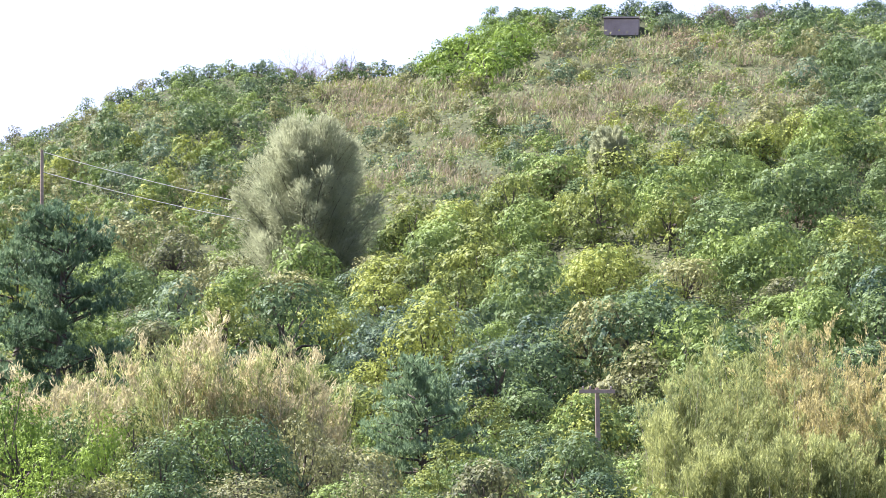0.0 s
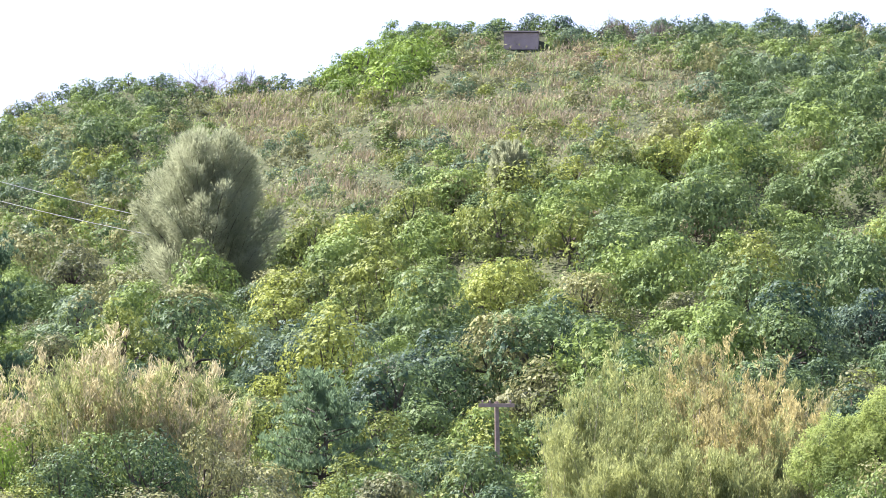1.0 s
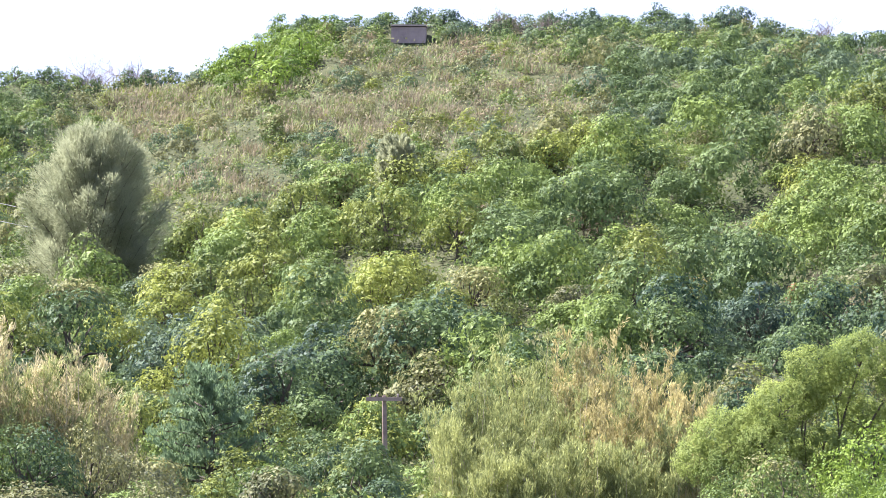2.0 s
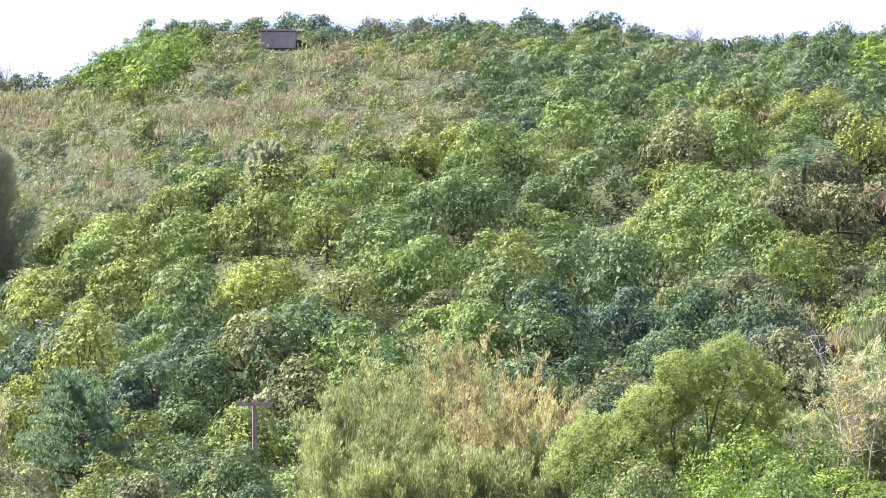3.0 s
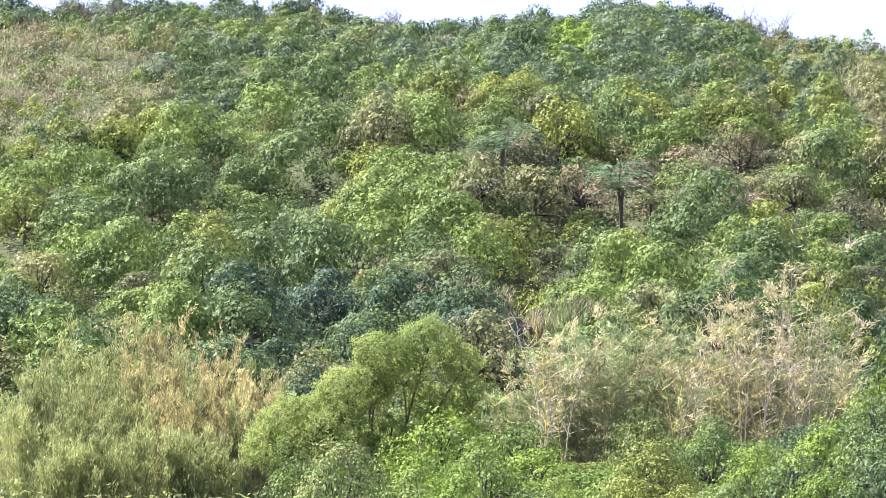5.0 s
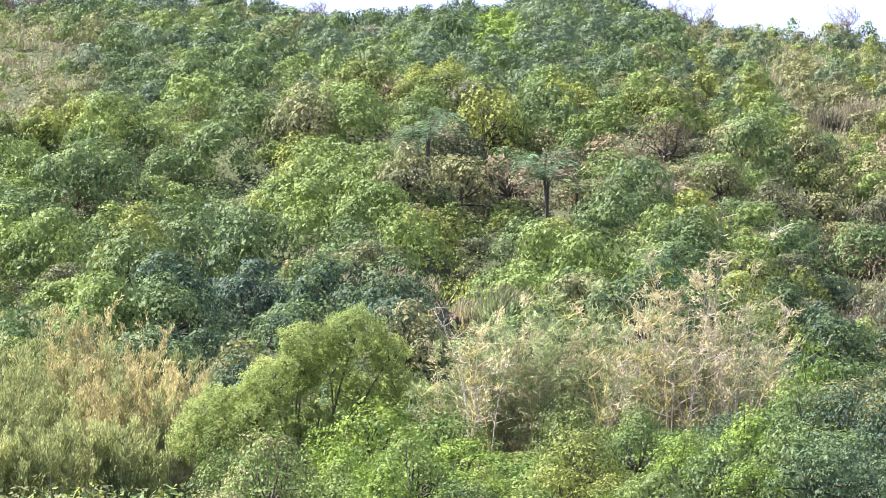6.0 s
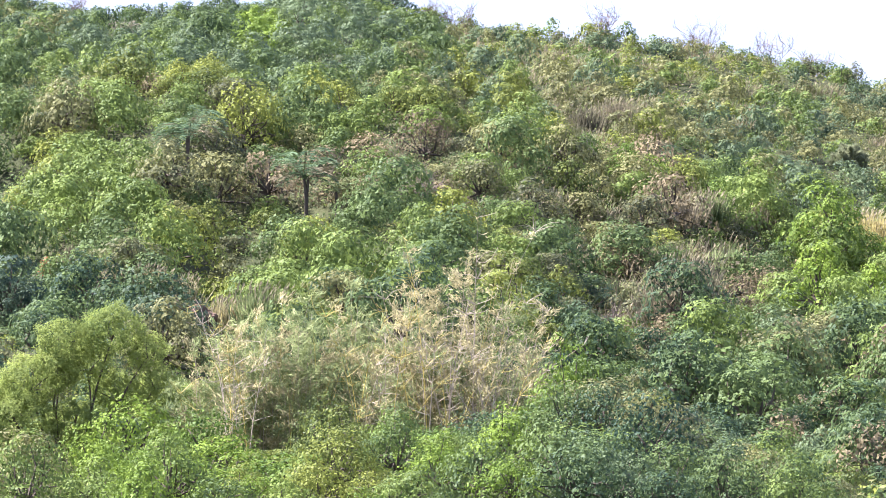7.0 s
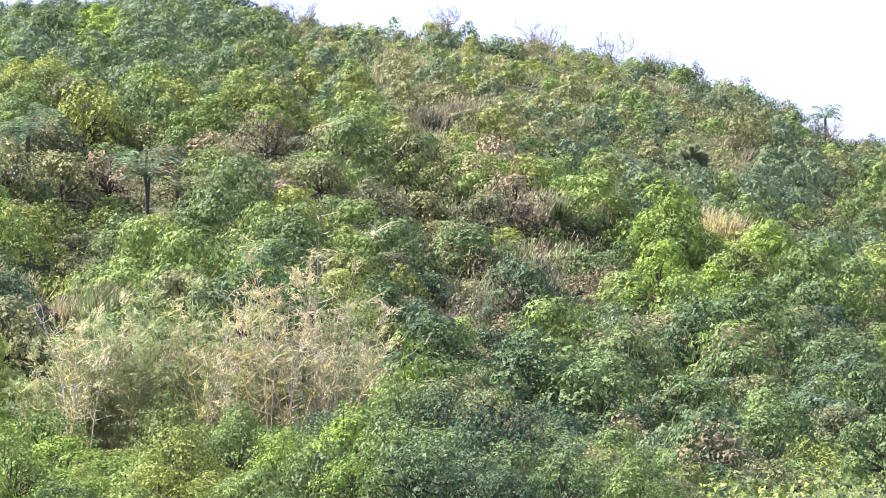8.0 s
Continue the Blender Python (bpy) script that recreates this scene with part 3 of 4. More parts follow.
for u, r, w, top, b in [(-650, 114, 3.2, 690, 0), (-540, 116, 2.6, 690, 0), (-430, 117, 2.6, 630, 0), (-370, 114, 2.6, 640, 0), (-310, 115, 2.4, 600, 0), (-260, 114, 2.2, 630, 0), (-170, 114, 2.0, 640, 0), (-210, 117, 2.4, 655, 0), (-130, 115, 1.8, 660, 0)]:
    p = spot(u, r)
    h = EYE + r * float(bearing(u, top)[1]) - p.z
    bamboo_clump("pale straw-coloured bamboo thicket with dry leaves", "bamboo_pale", p, w * 1.25, h * 1.06, 24, 500, 0.05, 0.6, 0.8, "bamboo_yellow")
for u, r, w, top in [(525, 152, 2.4, 715), (585, 152, 2.6, 660), (650, 153, 2.6, 632), (715, 154, 2.6, 618), (785, 153, 2.6, 612), (850, 152, 2.2, 660), (905, 151, 1.8, 720),
                     (560, 147, 2.8, 770), (660, 147, 3.0, 715), (760, 146, 3.0, 700), (850, 146, 2.6, 740), (915, 146, 2.0, 810), (600, 142, 2.8, 840), (720, 141, 3.0, 820), (830, 141, 2.8, 830)]:
    p = spot(u, r)
    h = EYE + r * float(bearing(u, top)[1]) - p.z
    gold = u >= 700 and top < 705 or u > 840
    bamboo_clump("dense golden-yellow bamboo thicket with upright plumes" if gold else "dense yellow-green bamboo thicket with fine leaves", "bamboo_gold" if gold else "bamboo_yellow", p, w * 1.15, h * 1.16, 30, 600, 0, 0.75, 0.9, "bamboo_yellow")
for u, r, w, top, b in [(1440, 124, 2.6, 620, 0), (1500, 126, 2.4, 600, 0.05), (1560, 124, 2.6, 580, 0.1), (1640, 125, 2.8, 565, 0.15), (1740, 124, 2.8, 535, 0.2), (1825, 125, 2.8, 480, 0.3), (1890, 124, 2.4, 520, 0.3), (1940, 126, 2.0, 600, 0.2)]:
    p = spot(u, r)
    h = EYE + r * float(bearing(u, top)[1]) - p.z
    green = u < 1720
    bamboo_clump("green and straw bamboo clump with pale dry leaves" if green else "pale dry bamboo clump with bare arching tips", "bamboo_green" if green else "bamboo_pale", p, w * 1.15, h * 1.06, 28, 620, b, other="bamboo_pale" if green else "bamboo_green")
for u, r, w, top in [(1800, 122, 1.8, 440), (1850, 123, 1.6, 425), (1900, 122, 1.6, 470), (1700, 122, 1.8, 500), (1450, 121, 1.6, 560)]:
    p = spot(u, r)
    bamboo_clump("sparse dry bamboo with bare pale arching stems", "bamboo_pale", p, w, (EYE + r * float(bearing(u, top)[1]) - p.z) * 1.06, 10, 300, 0.6, 0.3, 2.4, thick=0.02)


# ---- single trees ----
def top_height(u, r, v, p):
    return EYE + r * float(bearing(u, v)[1]) - p.z


def casuarina(u, r, top, width, plumes, count, label):
    """Grey-green tree: soft upright plumes of fine sprays that fill an egg-shaped crown."""
    p = spot(u, r)
    h = top_height(u, r, top, p)
    ob = thing("casuarina_tree", label, "tree", "casuarina trees", p)
    wood, sprays = [tube_quads(limb((0, 0, -0.4), (0, 0, h * 0.8), 0.02, 6), np.linspace(0.24, 0.05, 6), 7)], []
    share = count // plumes
    for i in range(plumes):
        a, level = i * 2.399 + RNG.uniform(-0.4, 0.4), (i + 0.5) / plumes
        z = h * (0.16 + 0.86 * level ** 0.9) * RNG.uniform(0.95, 1.03)
        girth = width * 0.45 * float(np.interp(z / h, [0.1, 0.3, 0.45, 0.7, 0.9, 1.0], [0.90, 1.0, 1.0, 0.82, 0.56, 0.26])) * RNG.uniform(0.6, 1.0)
        tip = np.array([math.cos(a) * girth, math.sin(a) * girth * 0.8, z])
        foot = np.array([tip[0] * 0.45, tip[1] * 0.45, max(0.2, z - h * RNG.uniform(0.20, 0.30))])
        path = limb(foot, tip, 0.05, 6)
        wood.append(tube_quads(limb((0, 0, max(0.0, foot[2] - 0.6)), foot, 0.05, 4), np.linspace(0.07, 0.04, 4), 4))
        wood.append(tube_quads(path, np.linspace(0.04, 0.01, 6), 4))
        g = RNG.uniform(0.0, 1.0, share) ** 0.8
        body = width * 0.085 * (0.15 + 1.05 * np.sin(np.pi * (0.15 + 0.80 * g)) ** 0.8) * RNG.uniform(0.8, 1.15)
        d = unit(RNG.normal(size=(share, 3)))
        on = np.stack([np.interp(g, np.linspace(0, 1, 6), path[:, k]) for k in range(3)], axis=1)
        pos = on + d * (body * RNG.uniform(0.1, 1.1, share) ** 0.6)[:, None]
        way = unit(d * 0.5 + (tip - foot) / np.linalg.norm(tip - foot) * 0.7 + RNG.normal(size=(share, 3)) * 0.25)
        sprays.append(strips(pos, way, RNG.uniform(0.25, 0.5, share), np.full(share, 0.05), d * 0.5 + np.array([-0.1, -0.1, 0.5])))
    part("trunk", mesh_of("trunk", np.concatenate(wood), [BARK]), ob)
    part("crown", mesh_of("crown", np.concatenate(sprays), [LEAF["casuarina"]]), ob, "wispy grey-green needle sprays")


casuarina(-130, 274, 256, 12.0, 110, 110000, "tall grey-green casuarina tree with wispy drooping sprays")
casuarina(405, 277, 268, 4.2, 22, 16000, "small soft grey-green casuarina among the shrubs")
casuarina(2560, 352, 330, 4.5, 18, 11000, "small soft grey-green casuarina among the shrubs")


def pine(u, r, top, width, whorls, tufts, label):
    """Dark pine: spreading limbs in layers that end in upturned needle tufts."""
    p = spot(u, r)
    h = top_height(u, r, top, p)
    ob = thing("pine_tree", label, "tree", "pine trees", p)
    wood = [tube_quads(limb((0, 0, -0.4), (0.1, 0, h * 0.95), 0.03, 6), np.linspace(0.16, 0.03, 6), 6)]
    needles = []
    per = tufts // whorls
    for i in range(whorls):
        g = 0.15 + 0.82 * (i + RNG.uniform(0, 0.8)) / whorls
        a = RNG.uniform(0, 2 * math.pi)
        reach = width * 0.5 * math.sqrt(max(0.08, 1 - g * g * 0.9)) * RNG.uniform(0.65, 1.05)
        end = np.array([math.cos(a) * reach, math.sin(a) * reach, g * h + reach * 0.12])
        path = limb((0, 0, g * h * 0.92), end, 0.06, 5)
        wood.append(tube_quads(path, np.linspace(0.06, 0.012, 5), 4))
        t = RNG.uniform(0.35, 1.05, per)
        on = np.stack([np.interp(t, np.linspace(0, 1, 5), path[:, k]) for k in range(3)], axis=1) + RNG.normal(size=(per, 3)) * np.array([0.35, 0.35, 0.14])
        for c in on:
            m = 13
            way = unit(RNG.normal(size=(m, 3)) * 0.55 + np.array([0, 0, 0.75]) + end / np.linalg.norm(end) * 0.25)
            needles.append(strips(c + way * 0.14, way, RNG.uniform(0.26, 0.42, m), np.full(m, 0.075), np.array([0, 0, 0.8]) + end / np.linalg.norm(end) * 0.5))
    part("trunk", mesh_of("trunk", np.concatenate(wood), [BARK]), ob)
    part("crown", mesh_of("crown", np.concatenate(needles), [LEAF["needle"]]), ob, "dark upturned needle tufts")


pine(-565, 200, 405, 7.6, 60, 2600, "large dark green pine with layered limbs")
pine(-660, 203, 450, 5.5, 30, 1200, "dark green pine with layered limbs")
pine(70, 172, 685, 5.6, 34, 850, "low spreading dark green pine among the shrubs")


def feathery_tree(lobes, u0, r, label):
    """Bright tree with fine feathery leaves in puffs on open forked limbs."""
    p = spot(u0, r)
    ob = thing("acacia_tree", label, "tree", at=p)
    unit_px = r / FOCAL
    cs = []
    for u, v, hu, hv in lobes:
        cs.append(((u - u0) * unit_px, RNG.uniform(-0.9, 0.9), top_height(u, r, v, p), hu * unit_px * 1.1, hv * unit_px * 1.1))
    fork = np.array([0.0, 0, 1.0])
    trunk = part("trunk", mesh_of("trunk", tube_quads(limb((0, 0, -0.4), fork, 0.05), [0.16, 0.14, 0.13, 0.12], 7), [BARK]), ob)
    for x, y, z, rx, rz in cs:
        wood = [tube_quads(limb(fork, (x, y, z - rz * 0.3), 0.10, 6), np.linspace(0.055, 0.02, 6), 5)]
        for _ in range(7):
            d = unit(RNG.normal(size=3) + np.array([0, 0, 0.5]))
            wood.append(tube_quads(limb((x, y, z - rz * 0.3), np.array([x, y, z]) + d * np.array([rx, rx, rz]) * 0.8, 0.12, 4), np.linspace(0.025, 0.006, 4), 3))
        part("limb", mesh_of("limb", np.concatenate(wood), [BARK]), ob)
        n = int(5200 * rx * rz / 0.7)
        tufts = int(n / 14)
        d = unit(RNG.normal(size=(tufts, 3)) + np.array([0, 0, 0.2]))
        c = np.array([x, y, z]) + d * np.array([rx, rx, rz]) * (RNG.uniform(0.70, 1.02, tufts) * (1 + 0.2 * np.sin(d[:, 0] * 6 + x) * np.sin(d[:, 2] * 5 + x * 3)))[:, None]
        pos = np.repeat(c, 14, axis=0) + RNG.normal(size=(tufts * 14, 3)) * 0.06
        face = unit(np.repeat(d, 14, axis=0) + RNG.normal(size=(tufts * 14, 3)) * 0.35 + np.array([0, 0, 0.15]))
        ln = RNG.uniform(0.07, 0.13, len(pos))
        part("foliage", mesh_of("foliage", small_leaves(pos, face, ln, ln * 0.6), [LEAF["feather"]]), ob)


feathery_tree([(1144, 690, 50, 40), (1225, 668, 58, 44), (1287, 704, 38, 30), (1085, 757, 60, 46), (995, 815, 60, 52), (1064, 826, 62, 48), (1372, 800, 62, 36),
               (1240, 782, 55, 38), (1000, 880, 60, 50), (1090, 890, 60, 46), (1160, 830, 50, 40), (1185, 730, 48, 34), (1130, 735, 40, 34), (1040, 790, 45, 36), (1300, 760, 40, 30), (1330, 830, 50, 36), (1190, 880, 60, 44), (940, 850, 40, 34)], 1165, 134, "bright green feathery acacia tree on forked limbs")


RESERVED.append(True)
for u in range(180, 2900, 38):
    p = spot(u + RNG.uniform(-12, 12), RNG.uniform(275, 281))
    plant(RNG.choice(["dark", "olive", "dark", "green"] if 1120 < u < 1500 else ["green", "yellow", "dark", "green"] if u < 1900 else ["yellow", "olive", "yellow", "bright"]), "mid", p.x, p.y, p.z - 0.1, RNG.uniform(1.5, 2.3), 1.15)
# ---- larger single crowns that stand out on the hill: kind, bearing of the top, radius ----
for kind, u, v, rad in [("green", 110, 128, 2.2), ("bright", 150, 104, 2.8), ("green", 205, 76, 2.8), ("bright", 235, 84, 2.8), ("bright", 185, 130, 3.0), ("green", 80, 150, 2.4), ("bright", 215, 120, 2.8), ("green", 150, 160, 2.6), ("green", 250, 140, 2.6), ("bright", 120, 160, 2.2),
                        ("green", -210, 470, 2.2), ("dark", -150, 478, 2.2), ("green", -90, 480, 2.2), ("dark", -40, 475, 2.0), ("olive", -260, 478, 2.0), ("bright", 1490, 108, 2.6), ("bright", 1455, 130, 2.0), ("blue", 1560, 70, 2.8), ("dark", 930, 150, 3.0), ("dark", 990, 185, 3.0), ("dark", 850, 180, 2.6), ("dark", 1050, 160, 2.8),
                        ("olive", 1337, 172, 2.8), ("yellow", 1390, 186, 2.2), ("olive", 1290, 190, 2.4), ("dark", 1440, 205, 2.2), ("olive", 1180, 200, 2.6), ("green", 1630, 205, 2.6), ("green", 1720, 212, 2.4),
                        ("yellow", 1130, 350, 2.3), ("green", 640, 300, 2.2), ("green", 560, 470, 2.4), ("yellow", 600, 480, 2.2), ("yellow", 690, 450, 2.4), ("dark", 830, 500, 2.2), ("olive", 780, 540, 2.0),
                        ("dark", -330, 150, 2.6), ("dark", -270, 158, 2.4), ("dark", -400, 190, 2.2), ("bright", -270, 370, 1.8), ("blue", 560, 590, 2.0), ("green", 480, 600, 2.0), ("dark", 240, 560, 2.2),
                        ("blue", 2080, 560, 2.6), ("blue", 2060, 610, 2.4), ("dark", 2130, 690, 2.2), ("dark", 2450, 520, 2.6), ("dark", 2250, 790, 2.0)]:
    p = spot(u, seat(u, v + 4, rad * 1.15))
    high = EYE + math.hypot(p.x, p.y) * float(bearing(u, v)[1]) - p.z
    plant(kind, "far" if p.y > 300 else "mid", p.x, p.y, p.z - 0.1, rad, reach=high + 0.1)
# the crowns along the skyline
TOPS = [(-760, 290), (-671, 271), (-596, 290), (-580, 262), (-521, 219), (-441, 204), (-371, 169), (-331, 152), (-241, 157), (-191, 182), (-31, 170), (44, 149), (89, 127),
        (149, 89), (209, 67), (370, 45), (460, 46), (650, 52), (720, 37), (810, 49), (870, 35), (1030, 39), (1090, 52), (1120, 80), (1200, 89), (1330, 82), (1410, 49), (1460, 59),
        (1590, 32), (1678, 42), (1740, 60), (1800, 92), (1950, 99), (2050, 124), (2100, 104), (2260, 134), (2360, 152), (2450, 169), (2510, 199), (2570, 192), (2710, 244), (2770, 269), (2830, 319), (2940, 325)]
u = -750.0
while u < 2930:
    for back in (0, 1):
        r = RNG.uniform(397, 402) - back * 7
        p = spot(u, r)
        high = EYE + r * float(np.interp(u, *zip(*[(a, bearing(a, b)[1]) for a, b in TOPS]))) - p.z - RNG.uniform(0, 0.5) - back * 0.9
        kinds = "bright green bright" if 60 < u < 300 else "olive green yellow" if -190 < u < 60 else "olive blue yellow olive green" if u > 1780 else "dark green blue dark"
        if high > 0.5 and not (back and abs(u - 432) < 60):
            plant(RNG.choice(kinds.split()), "far", p.x, p.y, p.z - 0.1, min(max(high * 0.8, 0.7), 2.7) * RNG.uniform(0.9, 1.1), reach=high + 0.1)
        u += RNG.uniform(8, 15)


# ---- tall grass clumps that stand out among the shrubs: bearing of the top, height, width, leaf ----
def grass_clump(u, v, high, wide, leaf, label):
    p = spot(u, seat(u, v, high))
    ob = thing("grass_clump", label, "grass clump", "tall grass clumps", p)
    n = int(260 * wide)
    base = RNG.normal(size=(n, 3)) * np.array([wide * 0.24, wide * 0.2, 0.0])
    way = unit(np.stack([base[:, 0] * 0.25 + RNG.normal(size=n) * 0.22, RNG.normal(size=n) * 0.22, np.ones(n)], axis=1))
    ln = high * RNG.uniform(0.5, 1.05, n)
    k = n // 3
    tip = base[:k] + way[:k] * ln[:k, None] * 1.02
    lit = np.array([-0.3, -0.2, 0.6])
    faces = np.concatenate([strips(base + way * ln[:, None] * 0.5, way, ln, np.full(n, 0.10), lit), strips(tip, unit(way[:k] + np.array([0.35, 0, 0])), np.full(k, 0.42), np.full(k, 0.14), lit)])
    part("foliage", mesh_of("foliage", faces, [LEAF[leaf], LEAF["tan"]], [0] * n + [1] * k), ob)


for u, v, high, wide, leaf in [(2260, 535, 3.4, 2.6, "tan"), (2220, 590, 2.6, 2.0, "tan"), (2350, 670, 2.6, 2.4, "tan"), (2390, 690, 2.2, 2.0, "bamboo_gold"), (2600, 455, 3.0, 4.2, "bamboo_gold"), (2640, 480, 2.2, 3.0, "tan"),
                               (2250, 430, 2.2, 2.0, "tan"), (2300, 420, 2.2, 2.0, "bamboo_green"), (2380, 440, 2.0, 2.4, "tan"), (1300, 556, 1.8, 1.2, "bamboo_pale"), (1235, 560, 1.8, 1.2, "bamboo_pale"),
                               (1345, 575, 2.0, 1.6, "bamboo_pale"), (1170, 520, 1.8, 1.6, "tan"), (945, 515, 2.0, 1.0, "bamboo_gold"), (1430, 610, 2.2, 2.0, "bamboo_pale"), (1500, 590, 2.4, 2.4, "bamboo_green"),
                               (1010, 440, 2.4, 1.2, "bamboo_green"), (2130, 250, 2.6, 2.2, "tan"), (2080, 270, 2.4, 2.2, "tan"), (2050, 300, 2.0, 2.4, "bamboo_green"), (1960, 290, 2.0, 2.0, "tan")]:
    grass_clump(u, v, high, wide, leaf, "tall clump of dry tan grass with feathery plumes" if leaf in ("tan", "bamboo_gold") else "tall clump of pale green grass with plumes")


# ---- bare trees and dead shrubs ----
def bare_tree(u, r, top, width, label, mat):
    """Leafless twigs that fork three times."""
    p = spot(u, r)
    h = max(0.8, top_height(u, r, top, p))
    ob = thing("bare_tree", label, "bare tree", "bare trees", p)
    out, twigs = [], []
    w = width / 2
    for i in range(7):
        a = RNG.uniform(0, 2 * math.pi)
        end = np.array([math.cos(a) * w * 0.6, math.sin(a) * w * 0.5, h * RNG.uniform(0.5, 0.8)])
        path = limb((0, 0, -0.3), end, 0.06, 4)
        out.append(tube_quads(path, np.linspace(0.035, 0.018, 4), 4))
        for j in range(7):
            s0 = path[RNG.integers(1, 4)]
            e1 = s0 + unit(RNG.normal(size=3) * np.array([1, 1, 0.5]) + np.array([0, 0, 0.9])) * w * RNG.uniform(0.4, 0.8)
            p1 = limb(s0, e1, 0.1, 4)
            twigs.append(tube_quads(p1, np.linspace(0.022, 0.012, 4), 3))
            for k in range(5):
                s1 = p1[RNG.integers(1, 4)]
                twigs.append(tube_quads(limb(s1, s1 + unit(RNG.normal(size=3) + np.array([0, 0, 0.8])) * w * RNG.uniform(0.2, 0.45), 0.1, 3), [0.014, 0.010, 0.006], 3))
    part("trunk", mesh_of("trunk", np.concatenate(out), [mat]), ob)
    part("twig_crown", mesh_of("twig_crown", np.concatenate(twigs), [mat]), ob)


for u, r, top, w in [(-120, 401, 150, 6), (-60, 400, 158, 4), (-160, 401, 165, 4), (1150, 400, 78, 4), (1810, 401, 78, 4), (1845, 401, 82, 4), (2110, 400, 98, 5),
                     (2290, 400, 128, 5), (2420, 401, 142, 5), (2500, 401, 172, 4), (600, 395, 90, 5), (660, 392, 100, 5), (2800, 396, 310, 6)]:
    bare_tree(u, r, top, w, "leafless grey-brown tree on the ridge", DEADWOOD)
for u, top, w in [(190, 672, 3.0), (215, 685, 2.4), (2330, 700, 3.2), (2390, 735, 2.6), (2470, 790, 3.0), (2140, 640, 3.0), (1770, 395, 3.4), (1860, 440, 3.0)]:
    r = seat(u, top, 2.0)
    bare_tree(u, r, top, w, "dead brown leafless shrub among green bushes", DEADWOOD)
for u, top, rad in [(190, 690, 1.3), (225, 700, 1.1), (2340, 720, 1.4), (2480, 790, 1.5), (1770, 405, 1.7), (1690, 395, 1.6), (2160, 650, 1.3), (2130, 500, 2.0), (2170, 530, 1.6), (2440, 815, 1.8), (2610, 870, 2.0), (2230, 640, 1.5), (1300, 210, 1.4), (560, 400, 1.7), (790, 405, 1.8), (740, 412, 1.4)]:
    p = spot(u, seat(u, top, rad * 1.25))
    plant("brown", "mid", p.x, p.y, p.z - 0.1, rad, 1.2)
bare_tree(1246, 376, 128, 3.4, "pale leafless dead tree among green crowns", TWIG)


# ---- palms ----
def palm(u, r, top, fronds, length, mat, label, stem=0.085):
    p = spot(u, r)
    h = max(0.6, top_height(u, r, top, p) - length * 0.35)
    ob = thing("palm_tree", label, "palm", "palms", p)
    part("trunk", mesh_of("trunk", tube_quads(limb((0, 0, -0.4), (0, 0, h), 0.03, 6), np.full(6, stem), 8), [BARK]), ob)
    for i in range(fronds):
        a = i * 2.399 + RNG.uniform(-0.3, 0.3)
        up = RNG.uniform(0.4, 2.9)
        f = np.linspace(0, 1, 9)
        out = np.array([math.cos(a), math.sin(a), 0])
        spine = np.array([0, 0, h]) + (out[None] * f[:, None] + np.array([0, 0, 1])[None] * (up * f - (0.55 + up * 0.55) * f ** 2)[:, None]) * length
        quad = [tube_quads(spine, np.linspace(0.025, 0.006, 9), 3)]
        side = np.cross(out, [0, 0, 1])
        n = 26
        t = np.linspace(0.15, 1, n)
        on = np.stack([np.interp(t, f, spine[:, k]) for k in range(3)], axis=1)
        for s in (-1, 1):
            way = unit(side * s + out * 0.7 + np.array([0, 0, -0.25]) + RNG.normal(size=(n, 3)) * 0.1)
            ln = length * (0.12 + 0.22 * np.sin(t * np.pi * 0.9))
            quad.append(strips(on + way * ln[:, None] * 0.5, way, ln, np.full(n, 0.06), np.array([0, 0, 1.0]), 4))
        part("frond", mesh_of("frond", np.concatenate(quad), [mat]), ob)


palm(2815, 401, 272, 18, 1.6, LEAF["needle"], "small dark palm on the skyline", 0.12)
palm(1363, seat(1363, 300, 3.7), 300, 18, 2.2, LEAF["needle"], "wild date palm with drooping olive fronds")
palm(1360, seat(1360, 306, 3.5), 306, 6, 1.9, LEAF["tan"], "wild palm with withered tan fronds")
palm(1568, seat(1568, 376, 3.7), 376, 16, 2.0, LEAF["needle"], "wild date palm with drooping olive fronds")
palm(1575, seat(1575, 380, 3.5), 380, 6, 1.8, LEAF["tan"], "wild palm with withered tan fronds")
palm(1625, seat(1625, 405, 2.0), 405, 8, 1.4, LEAF["bamboo_green"], "young wild palm with arching fronds")
palm(1040, seat(1040, 640, 1.4), 640, 16, 1.0, LEAF["needle"], "screw-pine with strappy leaves", 0.1)
palm(975, seat(975, 655, 1.4), 655, 16, 0.9, LEAF["bamboo_green"], "screw-pine with strappy leaves", 0.1)


for u, v in [(1363, 360), (1330, 350), (1395, 355), (1568, 430), (1540, 425), (1600, 430)]:
    p = spot(u, seat(u, v, 1.8))
    plant(RNG.choice(["dark", "green", "olive"]), "mid", p.x, p.y, p.z - 0.1, RNG.uniform(1.3, 1.8), 1.2)


p = spot(1107, seat(1107, 552, 1.7))
plant("red", "mid", p.x, p.y, p.z - 0.1, 0.5, 3.0)


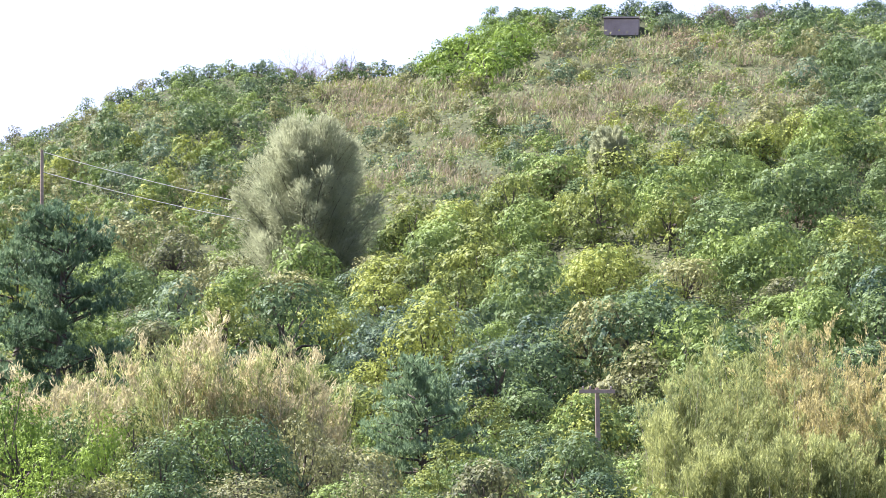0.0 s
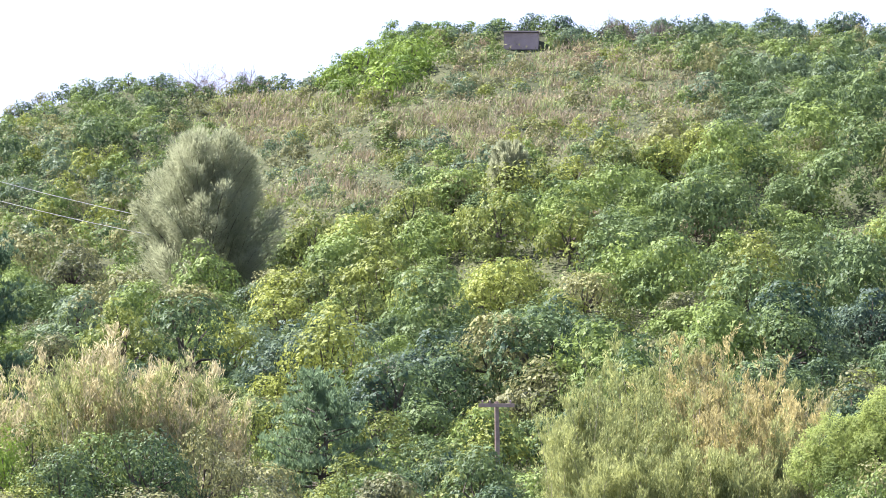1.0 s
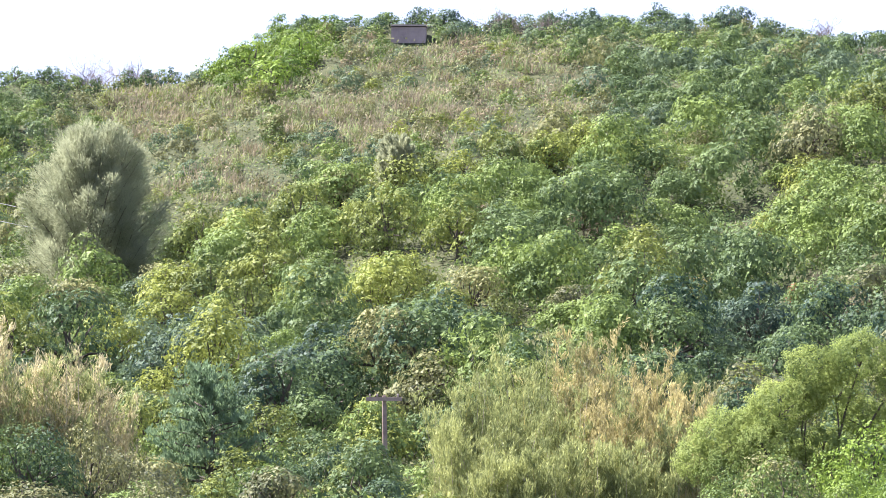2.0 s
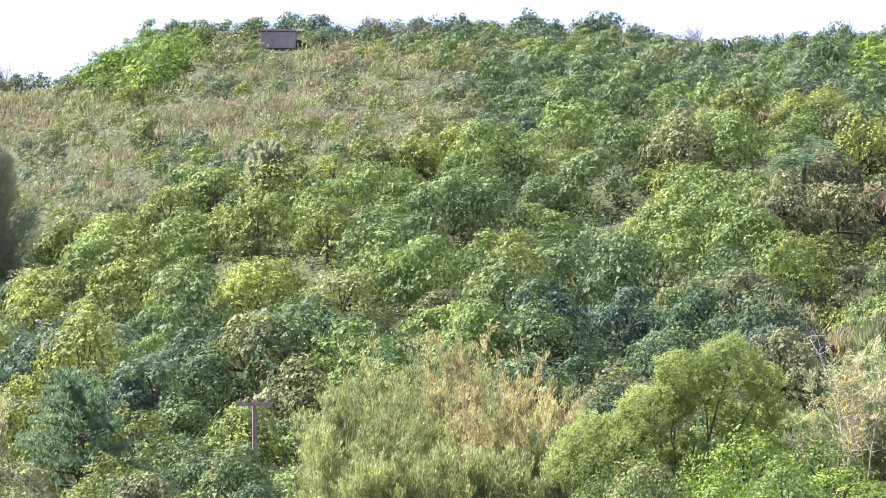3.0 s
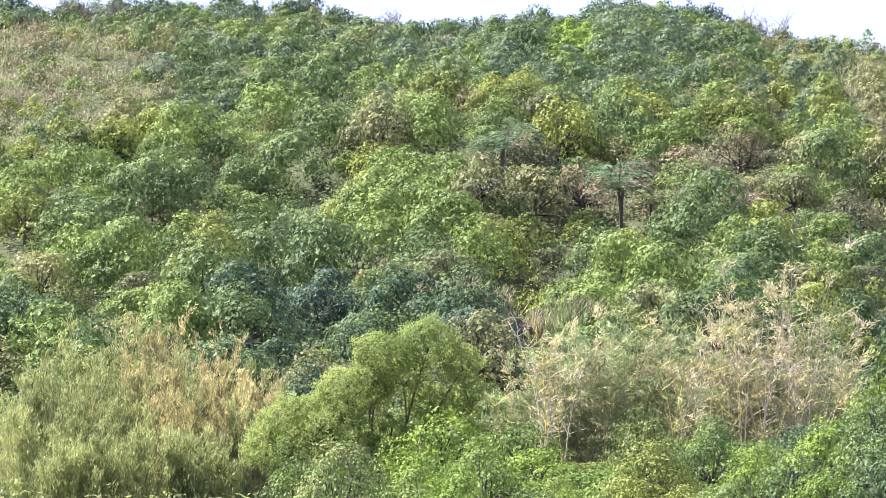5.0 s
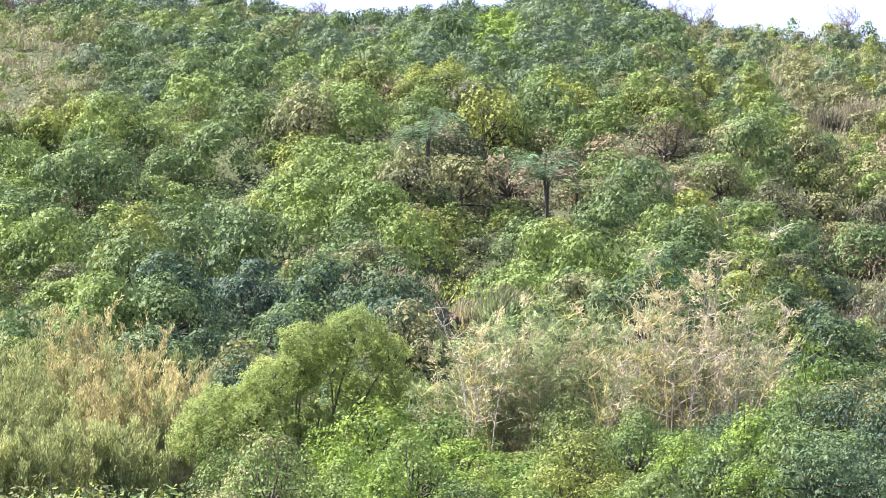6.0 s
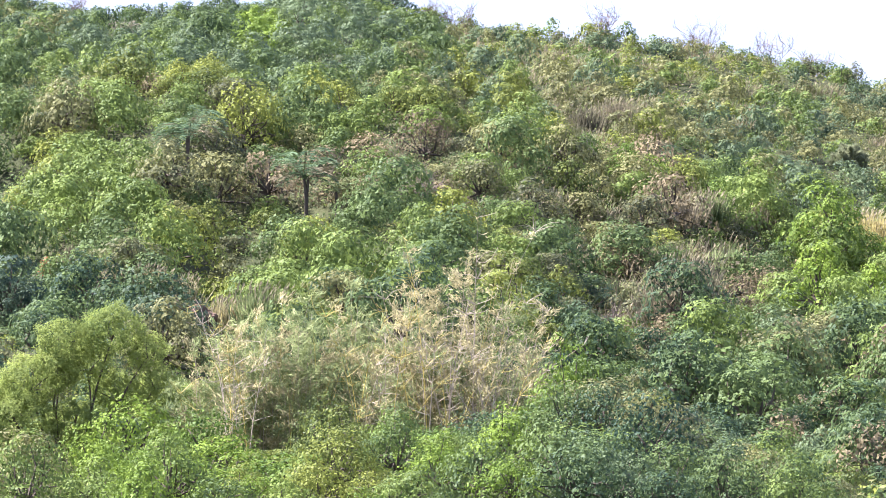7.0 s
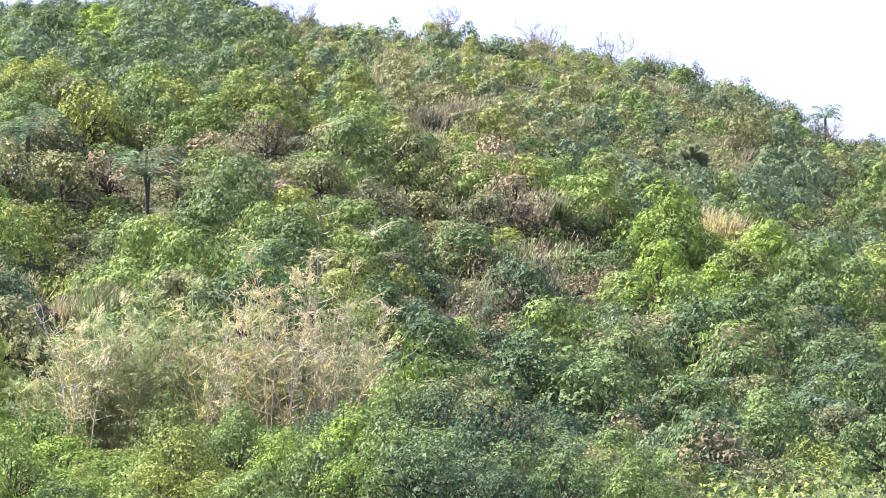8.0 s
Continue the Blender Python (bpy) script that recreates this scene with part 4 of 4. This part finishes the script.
# ---- poles and wires ----
def box_quads(cx, cy, cz, sx, sy, sz):
    x0, x1, y0, y1, z0, z1 = cx - sx / 2, cx + sx / 2, cy - sy / 2, cy + sy / 2, cz - sz / 2, cz + sz / 2
    v = [(x0, y0, z0), (x1, y0, z0), (x1, y1, z0), (x0, y1, z0), (x0, y0, z1), (x1, y0, z1), (x1, y1, z1), (x0, y1, z1)]
    return np.array([[v[i] for i in f] for f in ((3, 2, 1, 0), (4, 5, 6, 7), (0, 1, 5, 4), (1, 2, 6, 5), (2, 3, 7, 6), (3, 0, 4, 7))], float)


def utility_pole(u, r, top, arm, lean, label):
    p = spot(u, r)
    h = top_height(u, r, top, p)
    ob = thing("utility_pole", label, "pole", "utility poles", p)
    f = np.linspace(0, 1, 8)[:, None]
    pts = np.array([0, 0, -0.5]) + np.array([lean * h, 0, h + 0.5]) * f
    part("post", mesh_of("post", tube_quads(pts, np.linspace(0.14, 0.10, 8), 10), [POLEWOOD]), ob)
    part("cap", mesh_of("cap", box_quads(lean * h, 0, h + 0.01, 0.15, 0.15, 0.03), [POLEWOOD]), ob)
    if arm:
        part("crossarm", mesh_of("crossarm", box_quads(lean * h, -0.14, h - 0.14, 1.6, 0.12, 0.17), [POLEWOOD]), ob)
        for k in (-0.62, 0.62, -0.3):
            pin = np.array([[lean * h + k, -0.14, h - 0.07], [lean * h + k, -0.14, h + 0.0], [lean * h + k, -0.14, h + 0.06], [lean * h + k, -0.14, h + 0.1]])
            part("insulator", mesh_of("insulator", tube_quads(pin, [0.02, 0.045, 0.045, 0.015], 6), [CONCRETE]), ob)
    return p + Vector((lean * h, 0, h))


utility_pole(390, 187, 737, True, -0.02, "weathered wooden utility pole with a crossarm among shrubs")
a_top = utility_pole(-610, 284, 313, False, 0.0, "thin weathered utility pole above the trees")
b_top = utility_pole(-140, 281, 425, False, 0.0, "thin utility pole hidden by the casuarina")
for drop_a, drop_b in ((0.1, 0.1), (1.45, 1.2)):
    a, b = np.array(a_top) - [0, 0, drop_a], np.array(b_top) - [0, 0, drop_b]
    f = np.linspace(0, 1, 16)[:, None]
    line = a + (b - a) * f - np.array([0, 0, 1.0]) * 4 * 0.25 * f * (1 - f)
    tagged(new("overhead_wire", mesh_of("overhead_wire", tube_quads(line, np.full(16, 0.018), 4), [WIRE])), "thin pale overhead wire strung between the poles", "wire", "overhead wires")


# ---- hut on the ridge ----
def hut(u, r, top, width):
    p = spot(u, r)
    h = top_height(u, r, top, p)
    ob = thing("concrete_hut", "small weathered grey-brown concrete hut on the ridge", "hut", at=p)
    d, th = 2.6, 0.18
    part("wall", mesh_of("wall", box_quads(0, -d / 2, h / 2 - 0.3, width, th, h + 0.28), [CONCRETE]), ob)
    part("wall", mesh_of("wall", box_quads(-width / 2 + th / 2, 0.09, h / 2 - 0.3, th, d - th, h + 0.28), [CONCRETE]), ob)
    part("wall", mesh_of("wall", box_quads(width / 2 - th / 2, 0.09, h / 2 - 0.3, th, d - th, h + 0.28), [CONCRETE]), ob)
    part("wall", mesh_of("wall", box_quads(0, d / 2 + th / 2, h / 2 - 0.3, width, th, h + 0.28), [CONCRETE]), ob)
    part("roof", mesh_of("roof", box_quads(0, 0, h - 0.03, width + 0.12, d + 0.5, 0.14), [CONCRETE]), ob, "flat concrete roof slab")


hut(430, 394, 82, 3.2)


# ---- bare soil banks ----
def soil_bank(u, r, v, width, height):
    p = spot(u, r)
    bm = bmesh.new()
    bmesh.ops.create_icosphere(bm, subdivisions=4, radius=1.0)
    for q in bm.verts:
        c = q.co.copy()
        k = 1 + 0.35 * noise.noise(c * 1.7 + Vector((u, 0, 0))) + 0.16 * noise.noise(c * 5 + Vector((0, u, 0)))
        k -= 0.35 * max(0, 1 - ((c.x + 0.2) ** 2 + (c.z + 0.35) ** 2) * 5) * (c.y < 0)
        q.co = Vector((c.x * width / 2, c.y * 0.9, c.z * height / 2)) * k
    me = bpy.data.meshes.new("soil_bank")
    bm.to_mesh(me)
    bm.free()
    me.materials.append(ROCK)
    ob = new("soil_bank", me)
    z = EYE + r * float(bearing(u, v)[1])
    ob.location = (p.x, p.y, min(z, p.z + height * 0.42))
    tagged(ob, "eroded bare brown soil bank between shrubs", "soil bank", "soil banks")


for u, v, w, h in BANKS:
    soil_bank(u, seat(u, v, h * 0.5), v, w, h)

# ---- the unscaled first models are taken away ----
for ob in MASTERS:
    for o in (*ob.children_recursive, ob):
        bpy.data.objects.remove(o)
